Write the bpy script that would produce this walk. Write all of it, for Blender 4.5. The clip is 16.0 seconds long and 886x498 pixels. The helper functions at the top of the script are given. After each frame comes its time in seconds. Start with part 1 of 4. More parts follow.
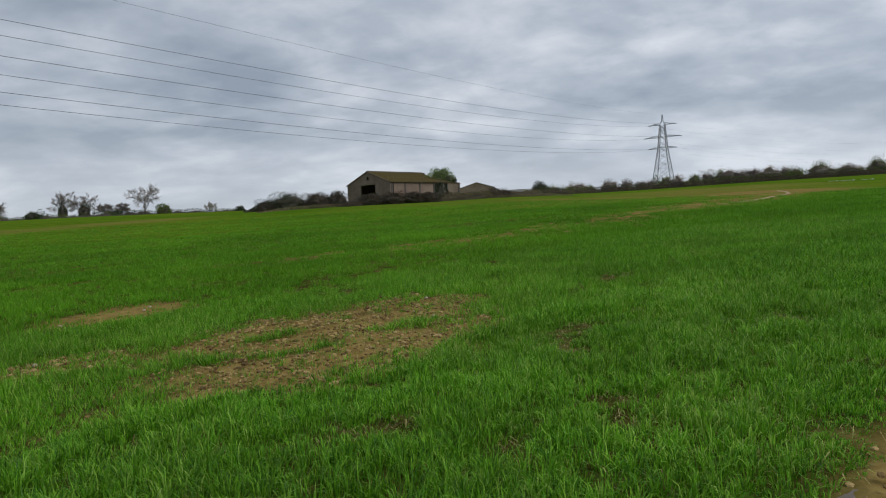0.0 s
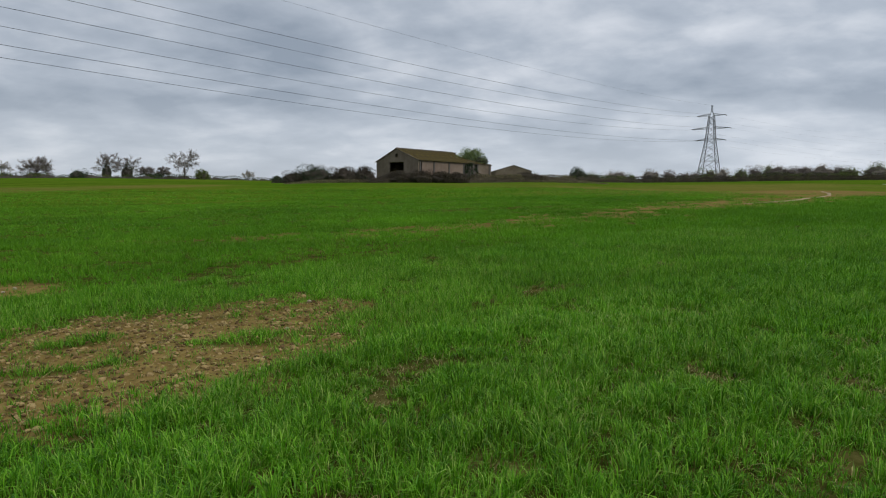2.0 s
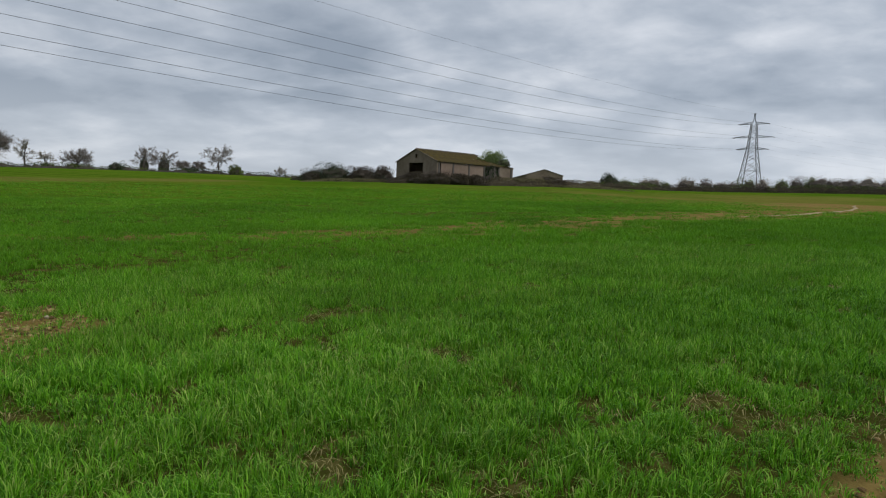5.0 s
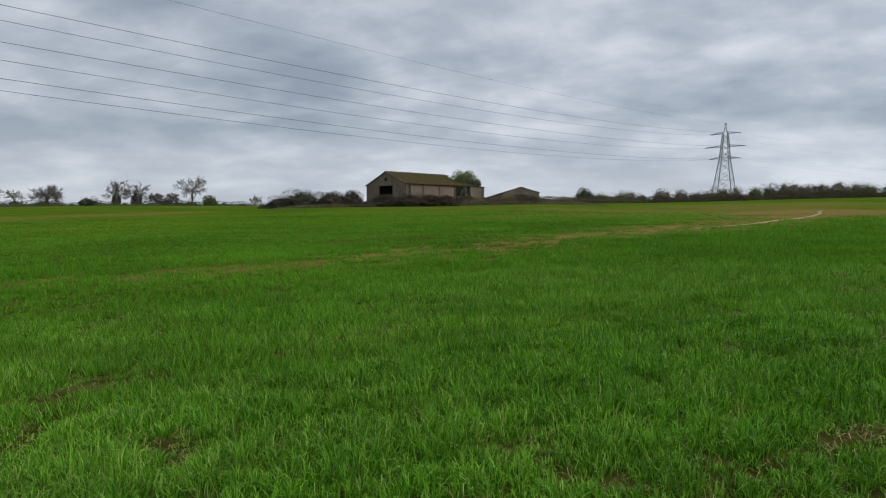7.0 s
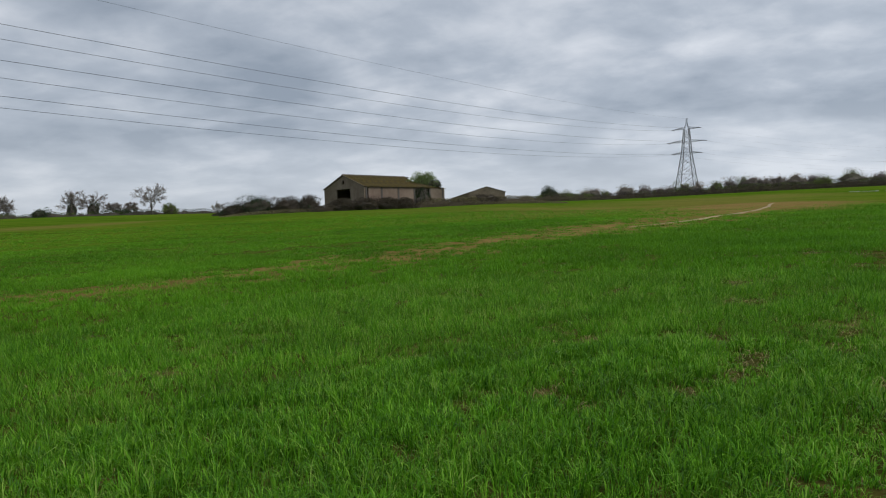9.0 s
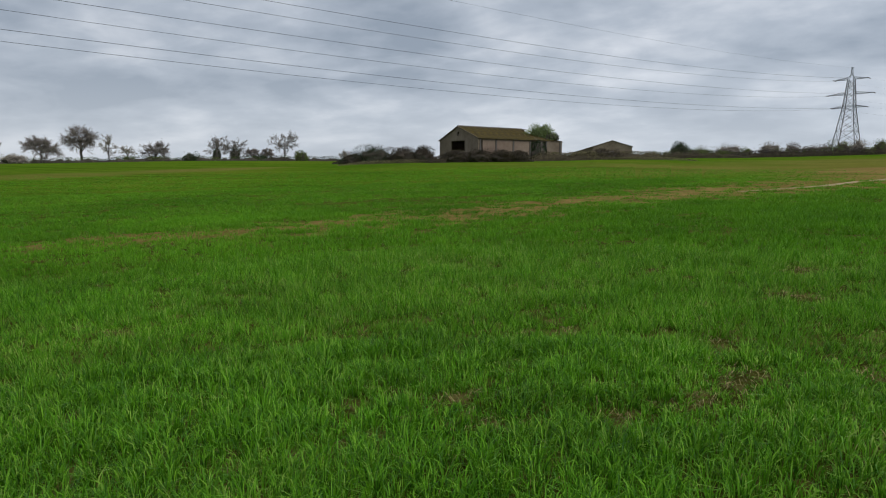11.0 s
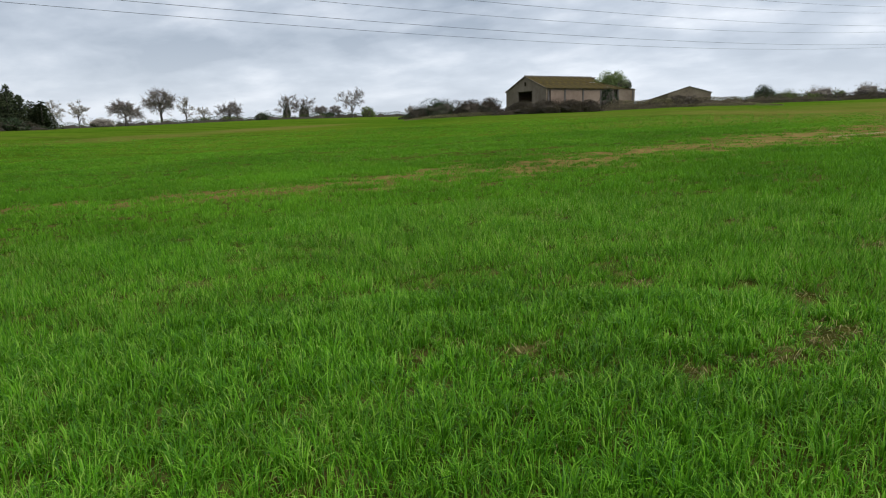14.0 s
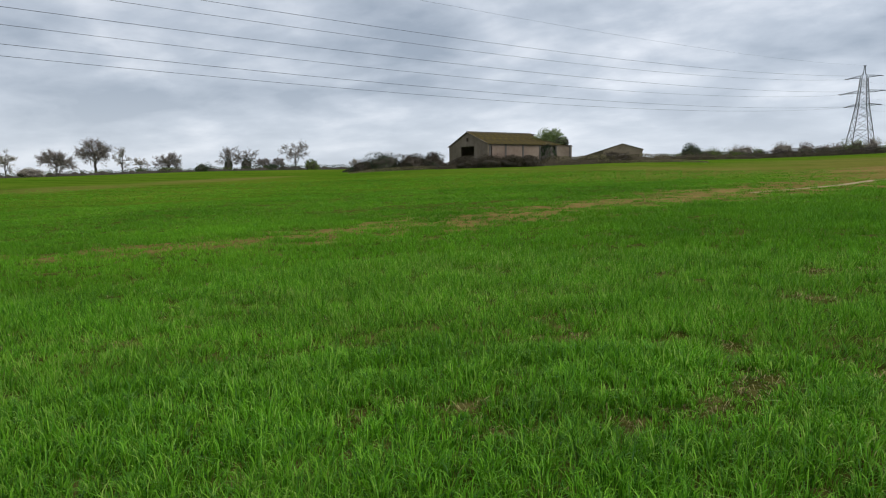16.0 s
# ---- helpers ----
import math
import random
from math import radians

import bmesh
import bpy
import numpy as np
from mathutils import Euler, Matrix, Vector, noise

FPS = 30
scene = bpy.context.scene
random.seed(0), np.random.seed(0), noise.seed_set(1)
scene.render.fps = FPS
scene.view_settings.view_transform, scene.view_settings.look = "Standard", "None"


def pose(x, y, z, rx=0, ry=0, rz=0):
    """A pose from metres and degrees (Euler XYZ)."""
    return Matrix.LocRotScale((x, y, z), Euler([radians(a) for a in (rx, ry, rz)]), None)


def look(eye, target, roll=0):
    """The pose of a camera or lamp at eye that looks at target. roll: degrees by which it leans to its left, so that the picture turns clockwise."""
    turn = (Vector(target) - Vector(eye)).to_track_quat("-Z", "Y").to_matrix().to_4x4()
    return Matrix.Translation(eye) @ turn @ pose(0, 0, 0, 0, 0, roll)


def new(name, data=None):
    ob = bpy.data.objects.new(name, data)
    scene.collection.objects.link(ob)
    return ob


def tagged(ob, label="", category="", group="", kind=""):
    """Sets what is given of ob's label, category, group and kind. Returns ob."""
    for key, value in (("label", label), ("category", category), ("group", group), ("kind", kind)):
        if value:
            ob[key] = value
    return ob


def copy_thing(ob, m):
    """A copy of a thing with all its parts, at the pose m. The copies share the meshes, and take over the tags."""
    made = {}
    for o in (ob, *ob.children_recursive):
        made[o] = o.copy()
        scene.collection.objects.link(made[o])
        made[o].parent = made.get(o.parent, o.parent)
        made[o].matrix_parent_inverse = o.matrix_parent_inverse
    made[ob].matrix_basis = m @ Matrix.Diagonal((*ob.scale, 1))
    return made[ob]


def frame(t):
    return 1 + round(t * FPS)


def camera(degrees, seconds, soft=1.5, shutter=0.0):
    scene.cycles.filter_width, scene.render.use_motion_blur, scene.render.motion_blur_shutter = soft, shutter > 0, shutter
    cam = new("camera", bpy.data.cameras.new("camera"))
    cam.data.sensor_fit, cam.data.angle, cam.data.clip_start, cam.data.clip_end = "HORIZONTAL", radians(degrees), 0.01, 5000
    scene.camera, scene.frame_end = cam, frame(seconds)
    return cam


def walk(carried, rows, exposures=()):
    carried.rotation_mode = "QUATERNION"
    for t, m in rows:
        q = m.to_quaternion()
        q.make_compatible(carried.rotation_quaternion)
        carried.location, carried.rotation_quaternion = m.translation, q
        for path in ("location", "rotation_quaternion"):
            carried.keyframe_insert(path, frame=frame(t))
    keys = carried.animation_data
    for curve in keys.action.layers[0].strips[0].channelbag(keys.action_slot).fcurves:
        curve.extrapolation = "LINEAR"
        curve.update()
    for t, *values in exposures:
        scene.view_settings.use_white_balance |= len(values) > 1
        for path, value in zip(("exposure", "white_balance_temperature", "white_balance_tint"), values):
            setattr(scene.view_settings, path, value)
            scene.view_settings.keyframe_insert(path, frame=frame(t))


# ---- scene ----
cam = camera(71.74, 16.0, 1.1)
walk(cam, [
    (0, pose(0.000, -0.000, 1.605, 86.91, 2.52, -0.07)),
    (0.5, pose(0.464, 0.353, 1.635, 87.50, 1.54, 3.11)),
    (1, pose(0.875, 0.708, 1.664, 87.50, 1.43, 3.07)),
    (1.5, pose(1.322, 1.104, 1.698, 87.18, 0.43, 6.13)),
    (2, pose(1.772, 1.506, 1.728, 85.10, -0.75, 3.62)),
    (2.5, pose(2.240, 1.910, 1.756, 90.27, 1.08, 4.84)),
    (3, pose(2.722, 2.287, 1.784, 87.50, -2.99, 1.60)),
    (3.2, pose(2.919, 2.452, 1.813, 87.76, -2.00, 0.85)),
    (5.3, pose(4.641, 3.225, 1.851, 85.05, -1.98, 7.96)),
    (5.5, pose(4.795, 3.351, 1.897, 87.03, 0.54, 6.24)),
    (6, pose(5.202, 3.711, 1.918, 85.75, 1.23, 8.24)),
    (6.5, pose(5.572, 4.068, 1.930, 86.45, -3.81, 5.59)),
    (7, pose(5.929, 4.479, 1.968, 87.16, -0.04, 5.49)),
    (7.5, pose(6.322, 4.898, 2.027, 87.06, 0.12, 6.22)),
    (8, pose(6.735, 5.217, 2.038, 85.56, -1.91, 0.90)),
    (8.5, pose(7.151, 5.501, 2.059, 88.55, 1.05, 1.56)),
    (8.7, pose(7.312, 5.606, 2.071, 87.76, 1.40, 2.21)),
    (10.8, pose(8.830, 6.578, 2.202, 86.00, 0.53, 8.41)),
    (11, pose(8.904, 6.676, 2.195, 82.91, -0.21, 14.34)),
    (11.5, pose(8.872, 6.723, 2.181, 79.98, 0.79, 27.57)),
    (12, pose(8.817, 6.671, 2.168, 80.78, 1.69, 39.73)),
    (12.5, pose(8.803, 6.672, 2.162, 79.63, 1.06, 40.93)),
    (13, pose(8.818, 6.685, 2.156, 79.82, 1.59, 35.24)),
    (13.5, pose(8.845, 6.709, 2.154, 78.49, 0.67, 29.06)),
    (14, pose(8.895, 6.731, 2.163, 78.74, 1.24, 20.45)),
    (14.5, pose(8.897, 6.730, 2.163, 78.97, 1.69, 20.24)),
    (15, pose(8.900, 6.731, 2.181, 80.56, 1.52, 18.77)),
    (15.5, pose(8.900, 6.727, 2.182, 80.45, 1.05, 19.47)),
    (16, pose(8.933, 6.729, 2.195, 83.49, 0.79, 15.29)),
], exposures=[(0, -0.15), (10.8, -0.13), (11.5, 0.10), (12.2, 0.25), (13.5, 0.25), (14.5, 0.25), (16.0, 0.15)])

# ---- world, sun ----
world = bpy.data.worlds.new("overcast")
scene.world = world
world.use_nodes = True


def build_sky():
    nt = world.node_tree
    nt.nodes.clear()
    N, L = nt.nodes.new, nt.links.new

    def math_node(op, a, b=None, c=None):
        n = N("ShaderNodeMath")
        n.operation = op
        for k, v in enumerate((a, b, c)):
            if v is None:
                continue
            if isinstance(v, (int, float)):
                n.inputs[k].default_value = v
            else:
                L(v, n.inputs[k])
        return n.outputs[0]

    tc = N("ShaderNodeTexCoord")
    sep = N("ShaderNodeSeparateXYZ")
    L(tc.outputs["Generated"], sep.inputs[0])
    x, y, z = sep.outputs
    up = math_node("MAXIMUM", z, 0.0)
    den = math_node("ADD", up, 0.23)
    comb = N("ShaderNodeCombineXYZ")
    L(math_node("DIVIDE", x, den), comb.inputs[0])
    L(math_node("DIVIDE", y, den), comb.inputs[1])

    def noise_tex(scale, detail, rough, dist, shift):
        mp = N("ShaderNodeMapping")
        mp.inputs["Location"].default_value = (shift, shift * 0.7, 0)
        mp.inputs["Rotation"].default_value = (0, 0, 0.35)
        mp.inputs["Scale"].default_value = (1.0, 1.15, 1.0)
        L(comb.outputs[0], mp.inputs[0])
        n = N("ShaderNodeTexNoise")
        n.inputs["Scale"].default_value = scale
        n.inputs["Detail"].default_value = detail
        n.inputs["Roughness"].default_value = rough
        n.inputs["Distortion"].default_value = dist
        L(mp.outputs[0], n.inputs["Vector"])
        return n.outputs["Fac"]

    big = noise_tex(0.95, 3.0, 0.5, 0.15, 23.4)
    mid = noise_tex(2.3, 6.0, 0.52, 0.25, 2.1)
    fine = noise_tex(6.5, 6.0, 0.55, 0.3, 9.4)
    mixv = math_node("ADD", math_node("MULTIPLY", big, 0.55), math_node("MULTIPLY_ADD", mid, 0.33, math_node("MULTIPLY", fine, 0.12)))
    ramp = N("ShaderNodeValToRGB")
    e = ramp.color_ramp.elements
    e[0].position, e[0].color = 0.40, (0.325, 0.382, 0.466, 1)
    e[1].position, e[1].color = 0.61, (0.78, 0.82, 0.89, 1)
    m = ramp.color_ramp.elements.new(0.50)
    m.color = (0.490, 0.548, 0.635, 1)
    L(mixv, ramp.inputs[0])
    # brighter, bluish strip low over the horizon
    low = N("ShaderNodeMapRange")
    low.inputs["From Min"].default_value, low.inputs["From Max"].default_value = 0.02, 0.17
    low.inputs["To Min"].default_value, low.inputs["To Max"].default_value = 0.6, 0.0
    L(z, low.inputs[0])
    mix = N("ShaderNodeMixRGB")
    mix.inputs[2].default_value = (0.71, 0.765, 0.85, 1)
    L(low.outputs[0], mix.inputs[0])
    L(ramp.outputs[0], mix.inputs[1])
    sky = N("ShaderNodeTexSky")
    sky.sky_type, sky.sun_disc = "NISHITA", False
    sky.sun_elevation, sky.sun_rotation = radians(52), radians(125)
    dim = N("ShaderNodeMixRGB")
    dim.blend_type = "MULTIPLY"
    dim.inputs[0].default_value = 1.0
    dim.inputs[2].default_value = (0.1, 0.1, 0.1, 1)
    L(sky.outputs[0], dim.inputs[1])
    cover = N("ShaderNodeMixRGB")
    cover.inputs[0].default_value = 0.93
    L(dim.outputs[0], cover.inputs[1])
    # thinner cloud towards the east
    thin = N("ShaderNodeVectorMath")
    thin.operation = "SCALE"
    L(mix.outputs[0], thin.inputs[0])
    L(math_node("MULTIPLY_ADD", x, 0.10, 1.02), thin.inputs["Scale"])
    L(thin.outputs[0], cover.inputs[2])
    bg = N("ShaderNodeBackground")
    L(cover.outputs[0], bg.inputs[0])
    bg.inputs[1].default_value = 1.0
    out = N("ShaderNodeOutputWorld")
    L(bg.outputs[0], out.inputs[0])


build_sky()
sun = new("sun", bpy.data.lights.new("sun", "SUN"))
sun.data.energy, sun.data.angle, sun.data.color = 1.45, radians(25), (1.0, 0.97, 0.92)
sun.matrix_world = look((35, -25, 55), (0, 0, 0))


# ---- materials ----
def material(name, stops, scale=3.0, rough=0.85, bump=0.3, bump_scale=None, second=None, island=0.0, translucent=0.0, metal=0.0, stretch=(1, 1, 1), spec=0.3, patches=None):
    """Colour from a ramp over two noises (and per piece), with relief."""
    mat = bpy.data.materials.new(name)
    mat.use_nodes = True
    nt = mat.node_tree
    N, L = nt.nodes.new, nt.links.new
    bsdf = nt.nodes["Principled BSDF"]
    bsdf.inputs["Roughness"].default_value = rough
    bsdf.inputs["Metallic"].default_value = metal
    bsdf.inputs["Specular IOR Level"].default_value = spec
    tc = N("ShaderNodeTexCoord")
    mp = N("ShaderNodeMapping")
    mp.inputs["Scale"].default_value = stretch
    L(tc.outputs["Object"], mp.inputs[0])
    n1 = N("ShaderNodeTexNoise")
    n1.inputs["Scale"].default_value, n1.inputs["Detail"].default_value, n1.inputs["Roughness"].default_value = scale, 6, 0.6
    n2 = N("ShaderNodeTexNoise")
    n2.inputs["Scale"].default_value, n2.inputs["Detail"].default_value = scale * 0.17, 3
    L(mp.outputs[0], n1.inputs["Vector"])
    L(mp.outputs[0], n2.inputs["Vector"])
    mx = N("ShaderNodeMath")
    mx.operation = "MULTIPLY_ADD"
    L(n2.outputs["Fac"], mx.inputs[0])
    mx.inputs[1].default_value = 0.55
    h = N("ShaderNodeMath")
    h.operation = "MULTIPLY"
    L(n1.outputs["Fac"], h.inputs[0])
    h.inputs[1].default_value = 0.45
    L(h.outputs[0], mx.inputs[2])
    fac = mx.outputs[0]
    if island:
        geo = N("ShaderNodeNewGeometry")
        a = N("ShaderNodeMath")
        a.operation = "MULTIPLY_ADD"
        L(geo.outputs["Random Per Island"], a.inputs[0])
        a.inputs[1].default_value = island
        b = N("ShaderNodeMath")
        b.operation = "MULTIPLY_ADD"
        L(fac, b.inputs[0])
        b.inputs[1].default_value = 1.0 - island
        L(b.outputs[0], a.inputs[2])
        b.inputs[2].default_value = 0.0
        fac = a.outputs[0]
    ramp = N("ShaderNodeValToRGB")
    els = ramp.color_ramp.elements
    els[0].position, els[0].color = stops[0][0], (*stops[0][1], 1)
    els[1].position, els[1].color = stops[-1][0], (*stops[-1][1], 1)
    for p, c in stops[1:-1]:
        els.new(p).color = (*c, 1)
    L(fac, ramp.inputs[0])
    colour = ramp.outputs[0]
    if patches:
        mp2 = N("ShaderNodeMapping")
        mp2.inputs["Scale"].default_value = (0.45, 1.3, 1.0)
        mp2.inputs["Rotation"].default_value = (0, 0, 0.12)
        L(tc.outputs["Object"], mp2.inputs[0])
        n4 = N("ShaderNodeTexNoise")
        n4.inputs["Scale"].default_value, n4.inputs["Detail"].default_value = patches[0], 5
        L(mp2.outputs[0], n4.inputs["Vector"])
        mr = N("ShaderNodeMapRange")
        mr.inputs["From Min"].default_value, mr.inputs["From Max"].default_value = 0.32, 0.68
        mr.inputs["To Min"].default_value, mr.inputs["To Max"].default_value = patches[1], patches[2]
        L(n4.outputs["Fac"], mr.inputs[0])
        mul = N("ShaderNodeVectorMath")
        mul.operation = "SCALE"
        L(colour, mul.inputs[0])
        L(mr.outputs[0], mul.inputs["Scale"])
        colour = mul.outputs[0]
    L(colour, bsdf.inputs["Base Color"])
    if bump:
        n3 = N("ShaderNodeTexNoise")
        n3.inputs["Scale"].default_value, n3.inputs["Detail"].default_value = bump_scale or scale * 3, 5
        L(mp.outputs[0], n3.inputs["Vector"])
        bp = N("ShaderNodeBump")
        bp.inputs["Strength"].default_value, bp.inputs["Distance"].default_value = bump, 0.04
        L(n3.outputs["Fac"], bp.inputs["Height"])
        L(bp.outputs[0], bsdf.inputs["Normal"])
    if translucent:
        tr = N("ShaderNodeBsdfTranslucent")
        L(colour, tr.inputs[0])
        ms = N("ShaderNodeMixShader")
        ms.inputs[0].default_value = translucent
        L(bsdf.outputs[0], ms.inputs[1])
        L(tr.outputs[0], ms.inputs[2])
        L(ms.outputs[0], nt.nodes["Material Output"].inputs[0])
    return mat


GRASS = material("grass_blades", [(0.25, (0.035, 0.127, 0.0053)), (0.40, (0.085, 0.257, 0.0080)), (0.54, (0.145, 0.383, 0.0132)), (0.66, (0.235, 0.487, 0.0317)), (0.85, (0.490, 0.505, 0.1764))],
                 scale=0.9, rough=0.5, bump=0, island=0.48, translucent=0.28, spec=0.24, patches=(1.1, 0.82, 1.15))
GRASS_FAR = material("grass_sward", [(0.27, (0.053, 0.167, 0.0062)), (0.42, (0.091, 0.257, 0.0088)), (0.56, (0.136, 0.348, 0.0124)), (0.72, (0.204, 0.424, 0.0229))],
                     scale=0.5, rough=0.6, bump=0, island=0.32, translucent=0.28, spec=0.2, patches=(0.5, 0.80, 1.14))
STRAW = material("straw_litter", [(0.25, (0.10, 0.085, 0.025)), (0.5, (0.22, 0.185, 0.06)), (0.75, (0.36, 0.31, 0.12))], scale=4, rough=0.8, bump=0, island=0.7)
SOIL = material("soil_clods", [(0.3, (0.105, 0.064, 0.022)), (0.5, (0.215, 0.140, 0.050)), (0.75, (0.40, 0.285, 0.12))], scale=9, rough=0.95, bump=0.6, island=0.6)
STONE = material("flint_stone", [(0.3, (0.24, 0.19, 0.12)), (0.7, (0.50, 0.42, 0.29))], scale=30, rough=0.7, bump=0.4, island=0.4)
BARK = material("grey_bark", [(0.3, (0.055, 0.047, 0.040)), (0.7, (0.15, 0.13, 0.11))], scale=3, rough=0.9, bump=0.4)
TWIG = material("bare_twigs", [(0.3, (0.12, 0.10, 0.088)), (0.7, (0.29, 0.25, 0.22))], scale=2, rough=0.9, bump=0, island=0.5)
PALE_TWIG = material("pale_twigs", [(0.3, (0.19, 0.165, 0.13)), (0.7, (0.42, 0.375, 0.31))], scale=2, rough=0.9, bump=0, island=0.5)
POPLAR_TWIG = material("poplar_twigs", [(0.3, (0.17, 0.15, 0.125)), (0.7, (0.37, 0.33, 0.28))], scale=2, rough=0.9, bump=0, island=0.6)
PALE_SOIL = material("pale_dry_soil", [(0.3, (0.24, 0.175, 0.085)), (0.7, (0.42, 0.33, 0.18))], scale=2, rough=0.95, bump=0.5)
TRACK = material("damp_track_earth", [(0.3, (0.075, 0.060, 0.048)), (0.5, (0.14, 0.116, 0.095)), (0.72, (0.235, 0.20, 0.165))], scale=5, rough=0.8, bump=0.7)
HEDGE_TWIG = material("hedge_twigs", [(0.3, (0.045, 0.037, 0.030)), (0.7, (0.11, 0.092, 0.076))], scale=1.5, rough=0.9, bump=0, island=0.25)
BRAMBLE = material("bramble_stems", [(0.3, (0.030, 0.024, 0.016)), (0.5, (0.060, 0.047, 0.029)), (0.7, (0.095, 0.076, 0.048))], scale=0.8, rough=0.9, bump=0, island=0.22)
DRY_GRASS = material("dry_grass", [(0.3, (0.11, 0.095, 0.045)), (0.7, (0.24, 0.21, 0.11))], scale=0.6, rough=0.9, bump=0, island=0.5)
DARK_LEAF = material("dark_green_leaves", [(0.3, (0.014, 0.026, 0.010)), (0.7, (0.045, 0.075, 0.024))], scale=1.2, rough=0.7, bump=0, island=0.6)
SPRING_LEAF = material("spring_leaves", [(0.3, (0.10, 0.15, 0.045)), (0.7, (0.26, 0.33, 0.12))], scale=1.2, rough=0.7, bump=0, island=0.6, translucent=0.2)
OLIVE_LEAF = material("olive_leaves", [(0.3, (0.055, 0.085, 0.016)), (0.7, (0.16, 0.20, 0.042))], scale=1.0, rough=0.7, bump=0, island=0.6, translucent=0.15)
NEEDLE = material("conifer_needles", [(0.3, (0.020, 0.030, 0.011)), (0.7, (0.056, 0.072, 0.025))], scale=0.6, rough=0.8, bump=0, island=0.6)
STEEL = material("galvanised_steel", [(0.3, (0.075, 0.08, 0.085)), (0.7, (0.17, 0.175, 0.18))], scale=2, rough=0.55, bump=0.1, metal=0.3)
RUST = material("rusty_steel", [(0.3, (0.12, 0.045, 0.03)), (0.7, (0.26, 0.10, 0.06))], scale=4, rough=0.8, bump=0.1)
CABLE = material("aluminium_cable", [(0.3, (0.06, 0.065, 0.07)), (0.7, (0.10, 0.105, 0.11))], scale=1, rough=0.6, bump=0, metal=0.2)
GLASS = material("brown_porcelain", [(0.3, (0.09, 0.06, 0.045)), (0.7, (0.14, 0.10, 0.08))], scale=5, rough=0.25, bump=0)
RENDER_WALL = material("weathered_cement_wall", [(0.28, (0.105, 0.080, 0.056)), (0.5, (0.190, 0.148, 0.108)), (0.72, (0.26, 0.21, 0.16))], scale=1.6, rough=0.92, bump=0.4)
BLOCK = material("pinkish_blockwork", [(0.28, (0.13, 0.090, 0.066)), (0.5, (0.22, 0.160, 0.122)), (0.72, (0.30, 0.235, 0.182))], scale=1.2, rough=0.92, bump=0.4)
CONCRETE = material("concrete_post", [(0.3, (0.075, 0.066, 0.056)), (0.7, (0.15, 0.135, 0.12))], scale=3, rough=0.9, bump=0.3)
MOSS_ROOF = material("mossy_fibre_cement", [(0.34, (0.038, 0.030, 0.018)), (0.44, (0.075, 0.055, 0.020)), (0.53, (0.145, 0.108, 0.014)), (0.64, (0.065, 0.068, 0.018))], scale=1.4, rough=0.95, bump=0.5, stretch=(1, 0.6, 1))
GREY_ROOF = material("grey_fibre_cement", [(0.3, (0.11, 0.10, 0.09)), (0.7, (0.22, 0.20, 0.18))], scale=0.9, rough=0.9, bump=0.3)
TIMBER = material("weathered_timber", [(0.3, (0.08, 0.06, 0.045)), (0.7, (0.20, 0.16, 0.12))], scale=4, rough=0.85, bump=0.3, stretch=(1, 1, 0.2))
PALE_TIMBER = material("pale_timber", [(0.3, (0.36, 0.34, 0.30)), (0.7, (0.55, 0.52, 0.47))], scale=4, rough=0.8, bump=0.2)
WHITE = material("white_sheeting", [(0.3, (0.55, 0.56, 0.56)), (0.7, (0.78, 0.78, 0.77))], scale=3, rough=0.6, bump=0.2)


# ---- lie of the land ----
SX, SY = 8.9, 6.7
# bearing (degrees, left of ahead): height at 30 m, height at 80 m or 0, crest distance, crest height
CREST = [(-180, 0.0, 0.0, 150, -1.0), (-110, 0.6, 0.0, 150, 0.5), (-60, 1.5, 0.0, 180, 6.5), (-35, 1.8, 2.9, 190, 7.6), (-25, 1.9, 3.1, 180, 7.2),
         (-14, 1.85, 3.1, 150, 5.75), (-4, 1.75, 3.2, 105, 4.7), (6, 1.65, 0.0, 88, 3.85), (15, 1.5, 0.0, 86, 3.7), (26, 1.3, 0.0, 130, 4.57),
         (36, 1.15, 0.0, 150, 4.75), (46, 0.95, 0.0, 130, 3.7), (55, 0.75, 0.0, 100, 2.97), (66, 0.5, 0.0, 78, 2.38), (78, 0.3, 0.0, 68, 1.9),
         (110, -0.2, 0.0, 120, 0.0), (180, 0.0, 0.0, 150, -1.0)]
AZ = np.array([c[0] for c in CREST], float)
